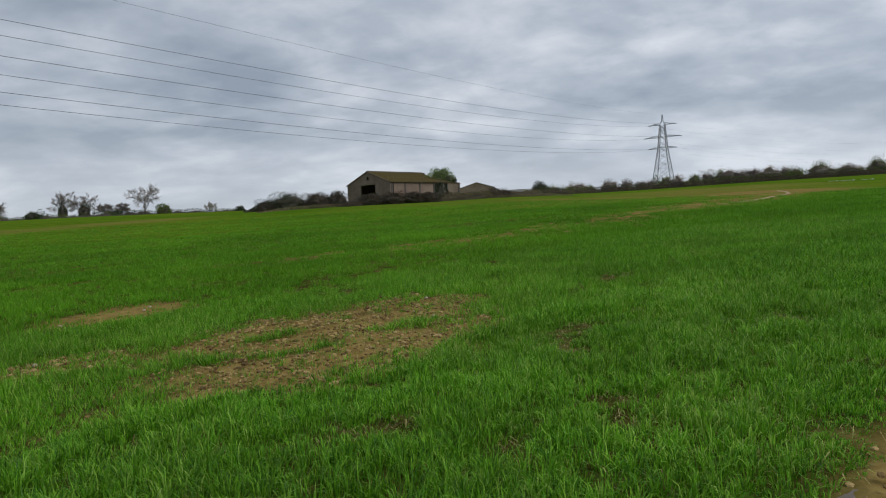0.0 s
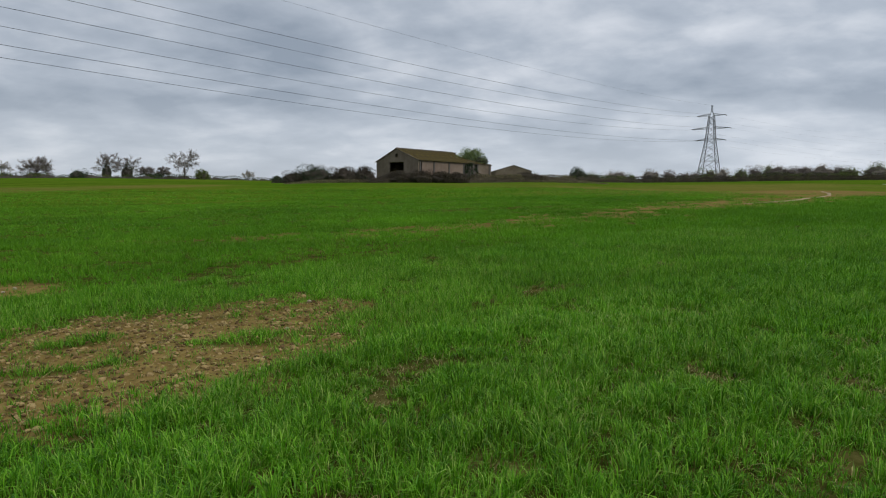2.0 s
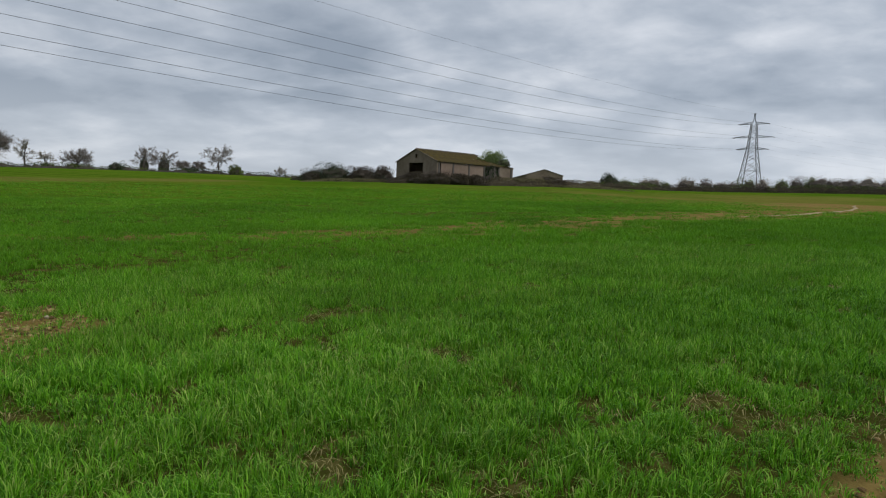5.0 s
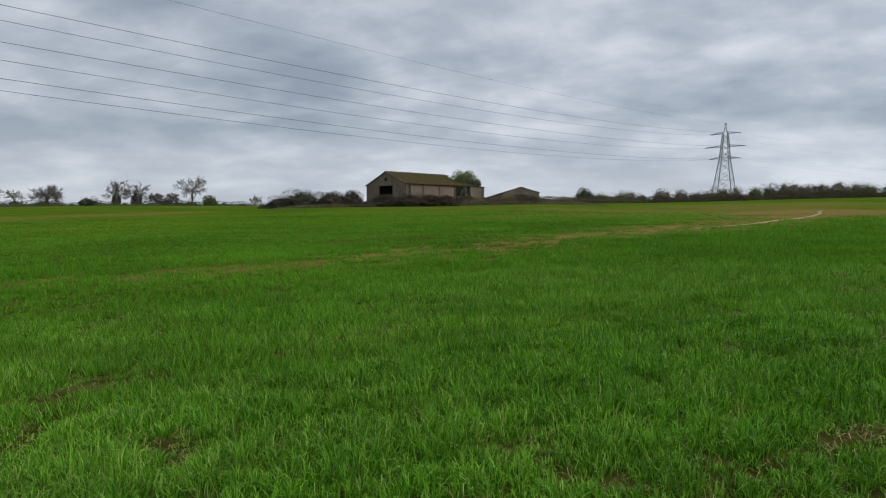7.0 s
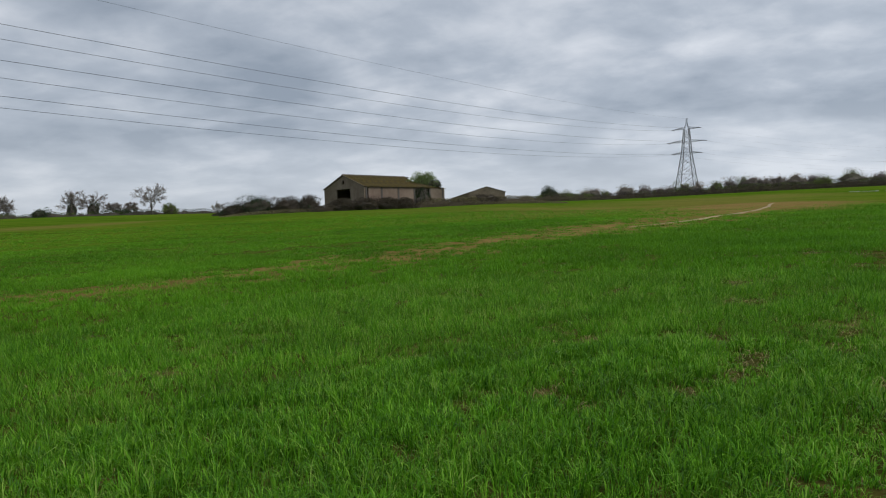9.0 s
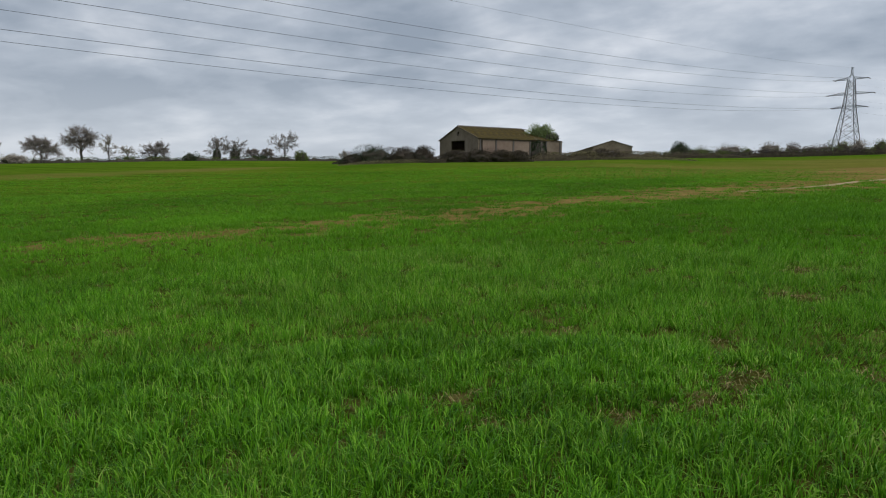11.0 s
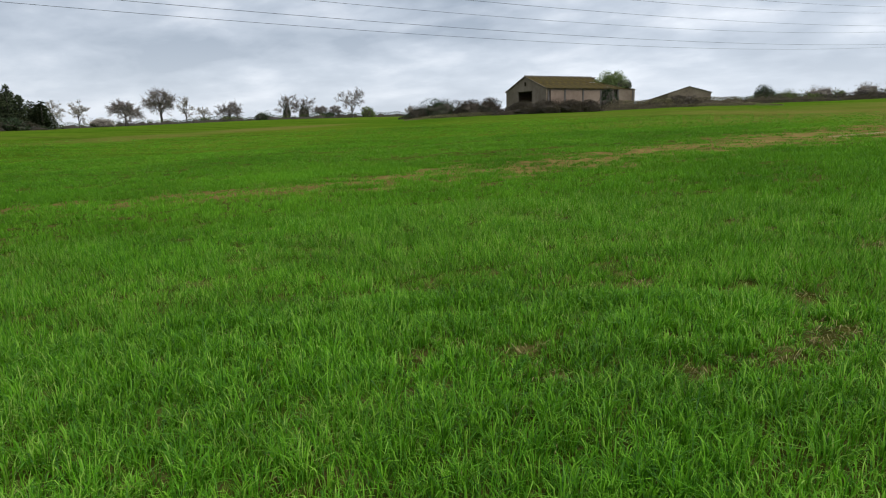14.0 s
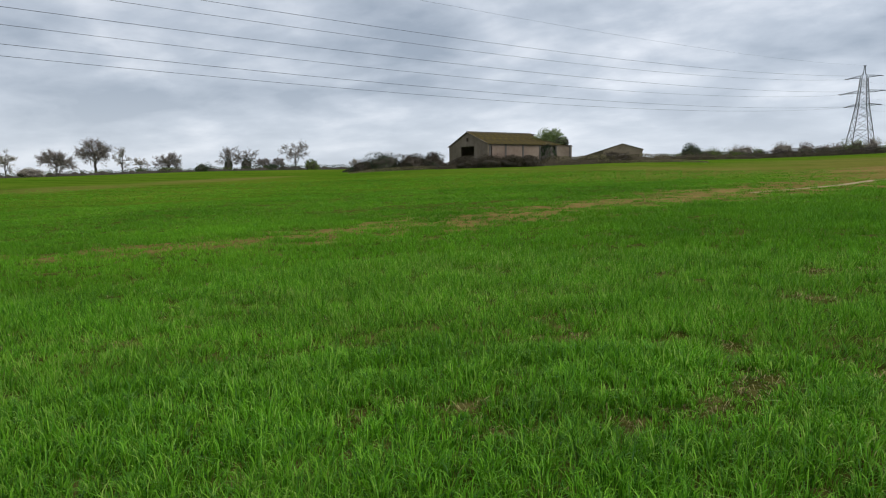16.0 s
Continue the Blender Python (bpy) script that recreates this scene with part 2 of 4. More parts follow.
def terr(x, y):
    x, y = np.asarray(x, float), np.asarray(y, float)
    dx, dy = x - SX, y - SY
    r = np.hypot(dx, dy) + 1e-6
    az = np.degrees(np.arctan2(-dx, dy))
    out = np.zeros_like(r)
    for off, w in ((-4, .2), (-1.5, .3), (1.5, .3), (4, .2)):
        a = (az + off + 180) % 360 - 180
        h30 = np.interp(a, AZ, [c[1] for c in CREST]); D = np.interp(a, AZ, [c[3] for c in CREST]); zc = np.interp(a, AZ, [c[4] for c in CREST])
        h80 = np.interp(a, AZ, [c[2] if c[2] else c[1] + (c[4] - c[1]) * 50 / (c[3] - 30) for c in CREST])
        h80 = np.where(D < 82, zc, h80)
        plane = 0.0244 * x + 0.0531 * y
        k = np.clip((r - 10) / 20, 0, 1)
        z = plane + (h30 - (0.0244 * (SX + dx / r * 30) + 0.0531 * (SY + dy / r * 30))) * k * k * (3 - 2 * k)
        m = np.minimum(80, D * 0.75)
        hm = np.where(D < 107, h30 + (zc - h30) * (m - 30) / (D - 30), h80)
        z = np.where(r > 30, h30 + (hm - h30) * (r - 30) / (m - 30), z)
        z = np.where(r > m, hm + (zc - hm) * (r - m) / (D - m), z)
        back = np.maximum(0, (zc - 2.17) / D - 0.006)
        z = np.where(r > D, zc + np.minimum(r - D, 600) * back, z)
        out += w * z
    return out


U, V = (0.8, 0.6), (-0.6, 0.8)  # along the farm track, and to its left


def at(bearing, distance):
    """A place on the ground, by bearing (degrees left of ahead) and distance from where the walk ends."""
    a = radians(bearing)
    x, y = SX - distance * math.sin(a), SY + distance * math.cos(a)
    return x, y, float(terr(x, y))


def hash_noise(x, y, scale, seed=0):
    """Smooth value noise in 0 to 1."""
    x, y = np.asarray(x) / scale + seed * 17.3, np.asarray(y) / scale + seed * 5.7
    xi, yi = np.floor(x), np.floor(y)
    fx, fy = x - xi, y - yi
    fx, fy = fx * fx * (3 - 2 * fx), fy * fy * (3 - 2 * fy)

    def h(a, b):
        s = np.sin(a * 127.1 + b * 311.7 + seed * 74.7) * 43758.5453
        return s - np.floor(s)

    return (h(xi, yi) * (1 - fx) + h(xi + 1, yi) * fx) * (1 - fy) + (h(xi, yi + 1) * (1 - fx) + h(xi + 1, yi + 1) * fx) * fy


def fbm(x, y, scale, seed=0):
    return 0.5 * hash_noise(x, y, scale, seed) + 0.3 * hash_noise(x, y, scale / 2.3, seed + 1) + 0.2 * hash_noise(x, y, scale / 5.1, seed + 2)


# bare places in the crop: centre, long axis angle, half axes, strength
BARE = [(-1.25, 6.75, 50, 1.65, 1.2, 1.0), (-1.9, 5.2, 50, 0.5, 0.3, 0.9), (-0.1, 8.1, 50, 0.6, 0.45, 0.9), (-4.7, 8.9, 40, 0.85, 0.55, 0.9), (0.3, 6.6, 45, 0.45, 0.2, 0.8), (-4.0, 6.2, 30, 0.5, 0.35, 0.7),
        (-35, 50, 80, 9, 5, 0.42), (-33, 66, 70, 9, 5, 0.5), (37, 64, 62, 15, 6, 1.0), (24, 75, 20, 22, 12, 0.48), (42, 100, 40, 32, 14, 0.45), (8, 76, 5, 18, 7, 0.16), (-52, 40, 60, 12, 5, 0.15), (32, 61, 60, 18, 7, 1.0), (20, 58, 40, 16, 9, 0.4), (10, 50, 30, 10, 6, 0.22)]
# green tongues left inside them
TONGUES = [(-0.35, 7.1, 20, 0.8, 0.22), (-2.5, 6.0, 20, 0.5, 0.25), (-1.5, 6.2, 30, 0.5, 0.14), (-2.0, 6.9, 40, 0.35, 0.13)]
STRIP = [(-6, 14.7, 0.5), (-2.6, 15.7, 1.0), (0.2, 17.0, 1.3), (2.6, 18.6, 1.6), (6.2, 22.3, 1.9), (12.5, 30.4, 2.4), (17.8, 35.5, 2.8), (23, 41.5, 3.2), (32, 54, 3.6), (40, 72, 4)]


def bare_cover(x, y):
    """How bare the soil lies, 0 to 1."""
    x, y = np.asarray(x, float), np.asarray(y, float)
    s = V[0] * x + V[1] * y
    n = fbm(x, y, 1.3, 3)
    out = np.clip((1.42 - s + (n - 0.5) * 0.9) / 0.35, 0, 1) * np.clip((s + 2.3 + (n - 0.5) * 0.8) / 0.3, 0, 1)
    for cx, cy, ang, a, b, k in BARE:
        c, q = math.cos(radians(ang)), math.sin(radians(ang))
        dx, dy = x - cx, y - cy
        d = np.hypot((dx * c + dy * q) / a, (-dx * q + dy * c) / b)
        nn = fbm(x, y, max(0.8, b * 0.8), 5) if b > 2 else 0.62 * fbm(x, y, 0.9, 6) + 0.38 * fbm(x, y, 0.22, 14)
        if b > 2:
            out = np.maximum(out, k * np.clip((1.35 - d + (nn - 0.5) * 1.3) / 0.8, 0, 1))
        else:
            out = np.maximum(out, k * np.clip((1.42 - d + (nn - 0.5) * 1.7) / 0.45, 0, 1))
    for (x0, y0, w0), (x1, y1, w1) in zip(STRIP, STRIP[1:]):
        lx, ly = x1 - x0, y1 - y0
        t = np.clip(((x - x0) * lx + (y - y0) * ly) / (lx * lx + ly * ly), 0, 1)
        d = np.hypot(x - x0 - t * lx, y - y0 - t * ly) / (w0 + t * (w1 - w0))
        nn = fbm(x, y, 0.55, 8)
        out = np.maximum(out, np.clip(0.62 + (x + 2) / 30, 0.5, 0.95) * np.clip((1.3 - d + (nn - 0.5) * 3.2) / 1.1, 0, 1))
    for cx, cy, ang, a, b in TONGUES:
        c, q = math.cos(radians(ang)), math.sin(radians(ang))
        dx, dy = x - cx, y - cy
        d = np.hypot((dx * c + dy * q) / a, (-dx * q + dy * c) / b)
        out = out * np.clip(0.15 + (d - 0.9 + (n - 0.5) * 1.2) / 0.4, 0.15, 1)
    return out


def ground_z(x, y):
    """Height of the soil, with its small unevenness near the walk."""
    x, y = np.asarray(x, float), np.asarray(y, float)
    near = np.hypot(x - SX, y - SY) < 40
    return terr(x, y) + np.where(near, (fbm(x, y, 0.7, 11) - 0.5) * (0.03 + 0.10 * bare_cover(x, y)), 0)


def mesh_np(name, verts, faces, mats, smooth=False, mat_index=None):
    """A mesh from arrays of points and of triangles or quads."""
    me = bpy.data.meshes.new(name)
    verts, faces = np.asarray(verts, np.float32), np.asarray(faces, np.int32)
    n, k = faces.shape
    me.vertices.add(len(verts))
    me.vertices.foreach_set("co", verts.ravel())
    me.loops.add(n * k)
    me.loops.foreach_set("vertex_index", faces.ravel())
    me.polygons.add(n)
    me.polygons.foreach_set("loop_start", np.arange(0, n * k, k, dtype=np.int32))
    me.update(calc_edges=True)
    for m in mats if isinstance(mats, (list, tuple)) else [mats]:
        me.materials.append(m)
    if mat_index is not None:
        me.polygons.foreach_set("material_index", np.asarray(mat_index, np.int32))
    if smooth:
        me.shade_smooth()
    return me


def ground_material():
    mat = bpy.data.materials.new("field_ground")
    mat.use_nodes = True
    nt = mat.node_tree
    N, L = nt.nodes.new, nt.links.new
    bsdf = nt.nodes["Principled BSDF"]
    bsdf.inputs["Roughness"].default_value = 0.95
    bsdf.inputs["Specular IOR Level"].default_value = 0.0
    tc = N("ShaderNodeTexCoord")

    def noise_fac(scale, detail=5):
        n = N("ShaderNodeTexNoise")
        n.inputs["Scale"].default_value, n.inputs["Detail"].default_value = scale, detail
        L(tc.outputs["Object"], n.inputs["Vector"])
        return n.outputs["Fac"]

    def ramp(fac, stops):
        r = N("ShaderNodeValToRGB")
        els = r.color_ramp.elements
        els[0].position, els[0].color = stops[0][0], (*stops[0][1], 1)
        els[1].position, els[1].color = stops[-1][0], (*stops[-1][1], 1)
        for p, c in stops[1:-1]:
            els.new(p).color = (*c, 1)
        L(fac, r.inputs[0])
        return r.outputs[0]

    def mixed(kind, f, a, b):
        m = N("ShaderNodeMixRGB")
        m.blend_type = kind
        if isinstance(f, float):
            m.inputs[0].default_value = f
        else:
            L(f, m.inputs[0])
        L(a, m.inputs[1])
        L(b, m.inputs[2])
        return m.outputs[0]

    soil_near = ramp(noise_fac(7.0, 8), [(0.3, (0.095, 0.066, 0.020)), (0.5, (0.215, 0.158, 0.050)), (0.72, (0.36, 0.275, 0.10))])
    # soil between the crop plants, their shade put into a darker colour
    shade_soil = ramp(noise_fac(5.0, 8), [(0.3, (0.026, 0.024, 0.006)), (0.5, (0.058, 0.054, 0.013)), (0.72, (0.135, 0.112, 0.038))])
    soil_far = ramp(noise_fac(0.25, 6), [(0.35, (0.19, 0.120, 0.038)), (0.65, (0.275, 0.190, 0.066))])
    soil = mixed("MIX", 0.5, soil_near, soil_far)
    g1 = ramp(noise_fac(0.06, 4), [(0.35, (0.080, 0.150, 0.010)), (0.5, (0.108, 0.165, 0.014)), (0.65, (0.145, 0.172, 0.020))])
    g2 = ramp(noise_fac(1.1, 7), [(0.35, (0.038, 0.102, 0.006)), (0.65, (0.094, 0.178, 0.012))])
    green = mixed("MIX", 0.5, g1, g2)
    mp = N("ShaderNodeMapping")
    mp.inputs["Scale"].default_value = (0.12, 0.9, 1.0)
    mp.inputs["Rotation"].default_value = (0, 0, 0.1)
    L(tc.outputs["Object"], mp.inputs[0])
    st = N("ShaderNodeTexNoise")
    st.inputs["Scale"].default_value, st.inputs["Detail"].default_value = 0.6, 6
    L(mp.outputs[0], st.inputs["Vector"])
    green = mixed("MULTIPLY", 1.0, green, ramp(st.outputs["Fac"], [(0.36, (0.68, 0.72, 0.7)), (0.5, (0.95, 0.97, 0.95)), (0.66, (1.12, 1.06, 1.1))]))
    att = N("ShaderNodeAttribute")
    att.attribute_name = "bare"
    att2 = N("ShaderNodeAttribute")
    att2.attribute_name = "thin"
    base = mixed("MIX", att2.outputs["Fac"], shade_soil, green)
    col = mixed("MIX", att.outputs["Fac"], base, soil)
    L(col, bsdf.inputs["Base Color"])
    bp = N("ShaderNodeBump")
    bp.inputs["Strength"].default_value, bp.inputs["Distance"].default_value = 0.7, 0.06
    L(noise_fac(11.0, 8), bp.inputs["Height"])
    L(bp.outputs[0], bsdf.inputs["Normal"])
    return mat


def build_ground():
    rings = [0.0]
    step = 0.16
    while rings[-1] < 3200:
        rings.append(rings[-1] + step)
        step = max(0.16, rings[-1] * 0.017)
    rings = np.array(rings[1:])
    ang = np.radians(np.arange(0, 360, 0.9))
    R, A = np.meshgrid(rings, ang, indexing="ij")
    x, y = SX - R * np.sin(A), SY + R * np.cos(A)
    bare = bare_cover(x, y)
    z = ground_z(x, y)
    nr, na = R.shape
    v = np.stack([x, y, z], -1).reshape(-1, 3)
    i, j = np.meshgrid(np.arange(nr - 1), np.arange(na), indexing="ij")
    j2 = (j + 1) % na
    f = np.stack([i * na + j, i * na + j2, (i + 1) * na + j2, (i + 1) * na + j], -1).reshape(-1, 4)
    c = len(v)
    v = np.vstack([v, [[SX, SY, float(terr(SX, SY))]]])
    k = np.arange(na)
    f = np.vstack([f, np.stack([0 * k[::2] + c, k[::2], (k[::2] + 1) % na, (k[::2] + 2) % na], 1)])
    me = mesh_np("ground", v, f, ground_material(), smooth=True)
    a = me.attributes.new("bare", "FLOAT", "POINT")
    a.data.foreach_set("value", np.append(bare.ravel(), 1.0).astype(np.float32))
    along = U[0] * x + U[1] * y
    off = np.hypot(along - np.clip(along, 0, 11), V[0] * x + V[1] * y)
    # thin: 0 shows the soil darkened for shade, 1 the green; rises with distance
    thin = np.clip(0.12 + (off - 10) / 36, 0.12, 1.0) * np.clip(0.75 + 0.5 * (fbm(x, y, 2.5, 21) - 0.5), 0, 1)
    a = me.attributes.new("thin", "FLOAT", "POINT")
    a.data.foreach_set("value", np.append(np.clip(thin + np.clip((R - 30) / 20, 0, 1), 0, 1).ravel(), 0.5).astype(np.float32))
    return tagged(new("ground", me), "green young cereal field with bare soil patches and a dirt track", "field", kind="structure")


build_ground()


def build_track():
    """The trodden earth track that the walk follows, ragged along its edges."""
    q = np.arange(-30, 60, 0.25)
    f = np.linspace(0, 1, 22)
    Q, F = np.meshgrid(q, f, indexing="ij")
    left = 1.22 + (fbm(q, 0 * q, 0.8, 41) - 0.5) * 0.7
    right = -2.2 + (fbm(q, 0 * q + 7, 0.9, 43) - 0.5) * 0.6
    S2 = right[:, None] + (left - right)[:, None] * F
    x, y = U[0] * Q + V[0] * S2, U[1] * Q + V[1] * S2
    rut = -0.035 * np.exp(-((S2 - 0.55) / 0.28) ** 2) - 0.035 * np.exp(-((S2 + 1.35) / 0.28) ** 2)
    z = terr(x, y) + 0.045 * np.sin(np.pi * F) ** 0.3 + rut * 0.6 + (fbm(x, y, 0.35, 45) - 0.5) * 0.02 - 0.01
    n, m = Q.shape
    i, j = np.meshgrid(np.arange(n - 1), np.arange(m - 1), indexing="ij")
    fs = np.stack([i * m + j, (i + 1) * m + j, (i + 1) * m + j + 1, i * m + j + 1], -1).reshape(-1, 4)
    me = mesh_np("track", np.stack([x, y, z], -1).reshape(-1, 3), fs, TRACK, smooth=True)
    tagged(new("track", me), "bare damp earth farm track along the field edge", "track", kind="structure")


build_track()


def build_wheel_track():
    """A pale worn wheel track curving over the bare soil."""
    way = [(13.5, 29.8), (17.0, 32.9), (20.1, 36.4), (24.2, 42.8), (29.5, 52.6), (34, 62), (38, 69.5)]
    pts = []
    for (x0, y0), (x1, y1) in zip(way, way[1:]):
        pts += [(x0 + (x1 - x0) * k / 10, y0 + (y1 - y0) * k / 10) for k in range(10)]
    vs, fs = [], []
    for k, (x, y) in enumerate(pts):
        x2, y2 = pts[min(k + 1, len(pts) - 1)] if k < len(pts) - 1 else (2 * x - pts[k - 1][0], 2 * y - pts[k - 1][1])
        d = math.hypot(x2 - x, y2 - y)
        nx, ny = -(y2 - y) / d, (x2 - x) / d
        w = (0.05 + 0.0016 * k + 0.09 * float(hash_noise(k * 1.0, 3.0, 2.3, 6))) * min(1.0, (k + 2) / 12, (len(pts) - k) / 8)
        for sgn, h in ((-1, -0.05), (-0.6, 0.03), (0.6, 0.03), (1, -0.05)):
            px, py = x + nx * w * sgn, y + ny * w * sgn
            vs.append((px, py, float(terr(px, py)) + h))
    for k in range(len(pts) - 1):
        fs += [(k * 4 + i, k * 4 + 4 + i, k * 4 + 5 + i, k * 4 + 1 + i) for i in range(3)]
    me = mesh_np("wheel_track", vs, fs, PALE_SOIL, smooth=True)
    tagged(new("wheel_track", me), "pale dry worn wheel track curving over bare soil", "track", kind="structure")


build_wheel_track()


def crop_growth(x, y):
    """How well the crop stands, about 0.2 to 0.8: clumps and hollows drawn out along the drill rows."""
    q, t = U[0] * x + U[1] * y, V[0] * x + V[1] * y
    c = 0.5 * fbm(q / 1.4, t, 0.26, 31) + 0.32 * fbm(q / 1.8, t, 0.75, 32) + 0.18 * fbm(q / 2.0, t, 2.2, 33) + 0.03 * np.clip((t - 2) / 4, 0, 1)
    far = np.clip((t - 9) / 10, 0, 1)
    return c - 0.30 * far * np.clip(0.44 - fbm(q / 7.0, t, 1.4, 37), 0, 1) * 2


def build_grass():
    rng = np.random.default_rng(4)

    def bearing_from(cx, cy, x, y):
        return np.degrees(np.arctan2(cx - x, y - cy))

    def zone(name, mat, d0, d1, density, length, width, segs, per, tuft, label):
        """Plants between two distances from the walked line; density: blades to the square metre."""
        area = (d1 * 2 + 11) * d1
        plants = int(area * density / per)
        q, s = rng.uniform(-d1, d1 + 11, plants), rng.uniform(1.1, d1, plants)
        dist = np.hypot(q - np.clip(q, 0, 11), s) + rng.normal(0, 0.05 * d0, plants)
        s = 0.125 * np.round(s / 0.125) + rng.normal(0, 0.032, plants)
        x, y = U[0] * q + V[0] * s, U[1] * q + V[1] * s
        a0, a1, a2 = bearing_from(0, 0, x, y), bearing_from(6.7, 5.2, x, y), bearing_from(SX, SY, x, y)
        seen = ((a0 > -42) & (a0 < 52)) | ((a1 > -42) & (a1 < 52)) | ((a2 > -30) & (a2 < 82))
        k = (dist >= d0) & (dist < d1) & seen & (s > 1.15)
        x, y, s, dist = x[k], y[k], s[k], dist[k]
        bare, grow = bare_cover(x, y), crop_growth(x, y)
        dens = np.clip((grow - 0.318) / 0.07, 0.16, 1) * (1 - 0.72 * bare) * np.clip((62 - dist) / 16, 0, 1)
        k = rng.uniform(0, 1, len(x)) < dens
        x, y, s, bare, grow = x[k], y[k], s[k], bare[k], grow[k]
        vigour = np.clip(0.58 + (grow - 0.41) * 4.6, 0.30, 1.22) * np.clip((s - 0.5) / 1.5, 0.5, 1.0) * (1 - 0.5 * bare) * rng.uniform(0.8, 1.15, len(x))
        fan = rng.uniform(0, 2 * np.pi, len(x))
        x, y, vigour, fan = (np.repeat(k, per) for k in (x, y, vigour, fan))
        n = len(x)
        turn = fan + rng.uniform(-2.6, 2.6, n)
        out = np.sqrt(rng.uniform(0, 1, n))
        x, y = x + np.cos(turn) * out * tuft, y + np.sin(turn) * out * tuft
        h = length * (1.15 - 0.5 * out * out) * rng.uniform(0.6, 1.15, n) * vigour
        yaw = turn + np.pi / 2 + rng.normal(0, 0.8, n)
        lean = np.abs(rng.normal(0.0, 0.2, n)) + 0.06 + 0.42 * out
        lean = np.where(rng.uniform(0, 1, n) < 0.10, lean + 0.7, lean)
        w = width * rng.uniform(0.6, 1.3, n)
        z = ground_z(x, y) - 0.01
        ux, uy = np.cos(yaw), np.sin(yaw)
        bx, by = np.cos(turn), np.sin(turn)
        P0 = np.stack([x, y, z], 1)
        side = np.stack([ux * w / 2, uy * w / 2, 0 * w], 1)
        mid = P0 + np.stack([bx * h * lean * 0.3, by * h * lean * 0.3, h * 0.58], 1)
        tip = P0 + np.stack([bx * h * lean, by * h * lean, h * np.maximum(0.3, 1 - 0.45 * lean)], 1)
        if segs == 2:
            vs = np.stack([P0 - side * 0.7, P0 + side * 0.7, mid - side, mid + side, tip], 1).reshape(-1, 3)
            fs = (np.array([[0, 1, 3], [0, 3, 2], [2, 3, 4]])[None] + (np.arange(n) * 5)[:, None, None]).reshape(-1, 3)
        else:
            vs = np.stack([P0 - side, P0 + side, tip], 1).reshape(-1, 3)
            fs = np.arange(n * 3).reshape(-1, 3)
        tagged(new(name, mesh_np(name, vs, fs, mat)), label, "grass", kind="stuff")

    near, far = "dense bright green young cereal crop growing in the field", "smooth green sward of young cereal crop farther out"
    zone("grass", GRASS, 1.1, 5.0, 4400, 0.144, 0.0058, 2, 14, 0.045, near)
    zone("grass", GRASS, 4.8, 9.5, 3300, 0.130, 0.0085, 1, 14, 0.05, near)
    zone("grass", GRASS_FAR, 9.0, 18, 1450, 0.115, 0.0140, 1, 14, 0.08, far)
    zone("grass", GRASS_FAR, 17, 34, 450, 0.10, 0.023, 1, 12, 0.14, far)
    zone("grass", GRASS_FAR, 32, 62, 95, 0.085, 0.038, 1, 8, 0.2, far)


build_grass()


def build_dead_leaves():
    """Withered leaves lying low in the hollows between the young plants near the track."""
    rng = np.random.default_rng(17)
    n = 190000
    s = rng.uniform(1.1, 9.5, n)
    q = rng.uniform(-6, 22, n)
    x, y = U[0] * q + V[0] * s, U[1] * q + V[1] * s
    keep = rng.uniform(0, 1, n) < np.clip((0.39 - crop_growth(x, y)) / 0.08, 0.05, 0.75) * np.clip(1.25 - s / 9, 0.1, 1)
    x, y = x[keep], y[keep]
    n = len(x)
    z = ground_z(x, y)
    a, l, w = rng.uniform(0, 6.28, n), rng.uniform(0.05, 0.13, n), rng.uniform(0.0014, 0.0032, n)
    h0, h1 = rng.uniform(0.0, 0.03, n), rng.uniform(0.005, 0.06, n)
    dx, dy = np.cos(a), np.sin(a)
    p = np.stack([x, y, z + h0], 1)
    side = np.stack([-dy * w, dx * w, 0 * w], 1)
    m = p + np.stack([dx * l * 0.55, dy * l * 0.55, np.maximum(h1 - h0, 0.02)], 1)
    e = np.stack([x + dx * l, y + dy * l, z + np.maximum(0.01, h1 * 0.7)], 1)
    v = np.stack([p - side * 0.6, p + side * 0.6, m - side, m + side, e], 1).reshape(-1, 3)
    f = (np.array([[0, 1, 3], [0, 3, 2], [2, 3, 4]])[None] + (np.arange(n) * 5)[:, None, None]).reshape(-1, 3)
    tagged(new("dead_leaves", mesh_np("dead_leaves", v, f, STRAW)), "withered straw-coloured leaves low among the young crop", "dead leaves", kind="stuff")


build_dead_leaves()


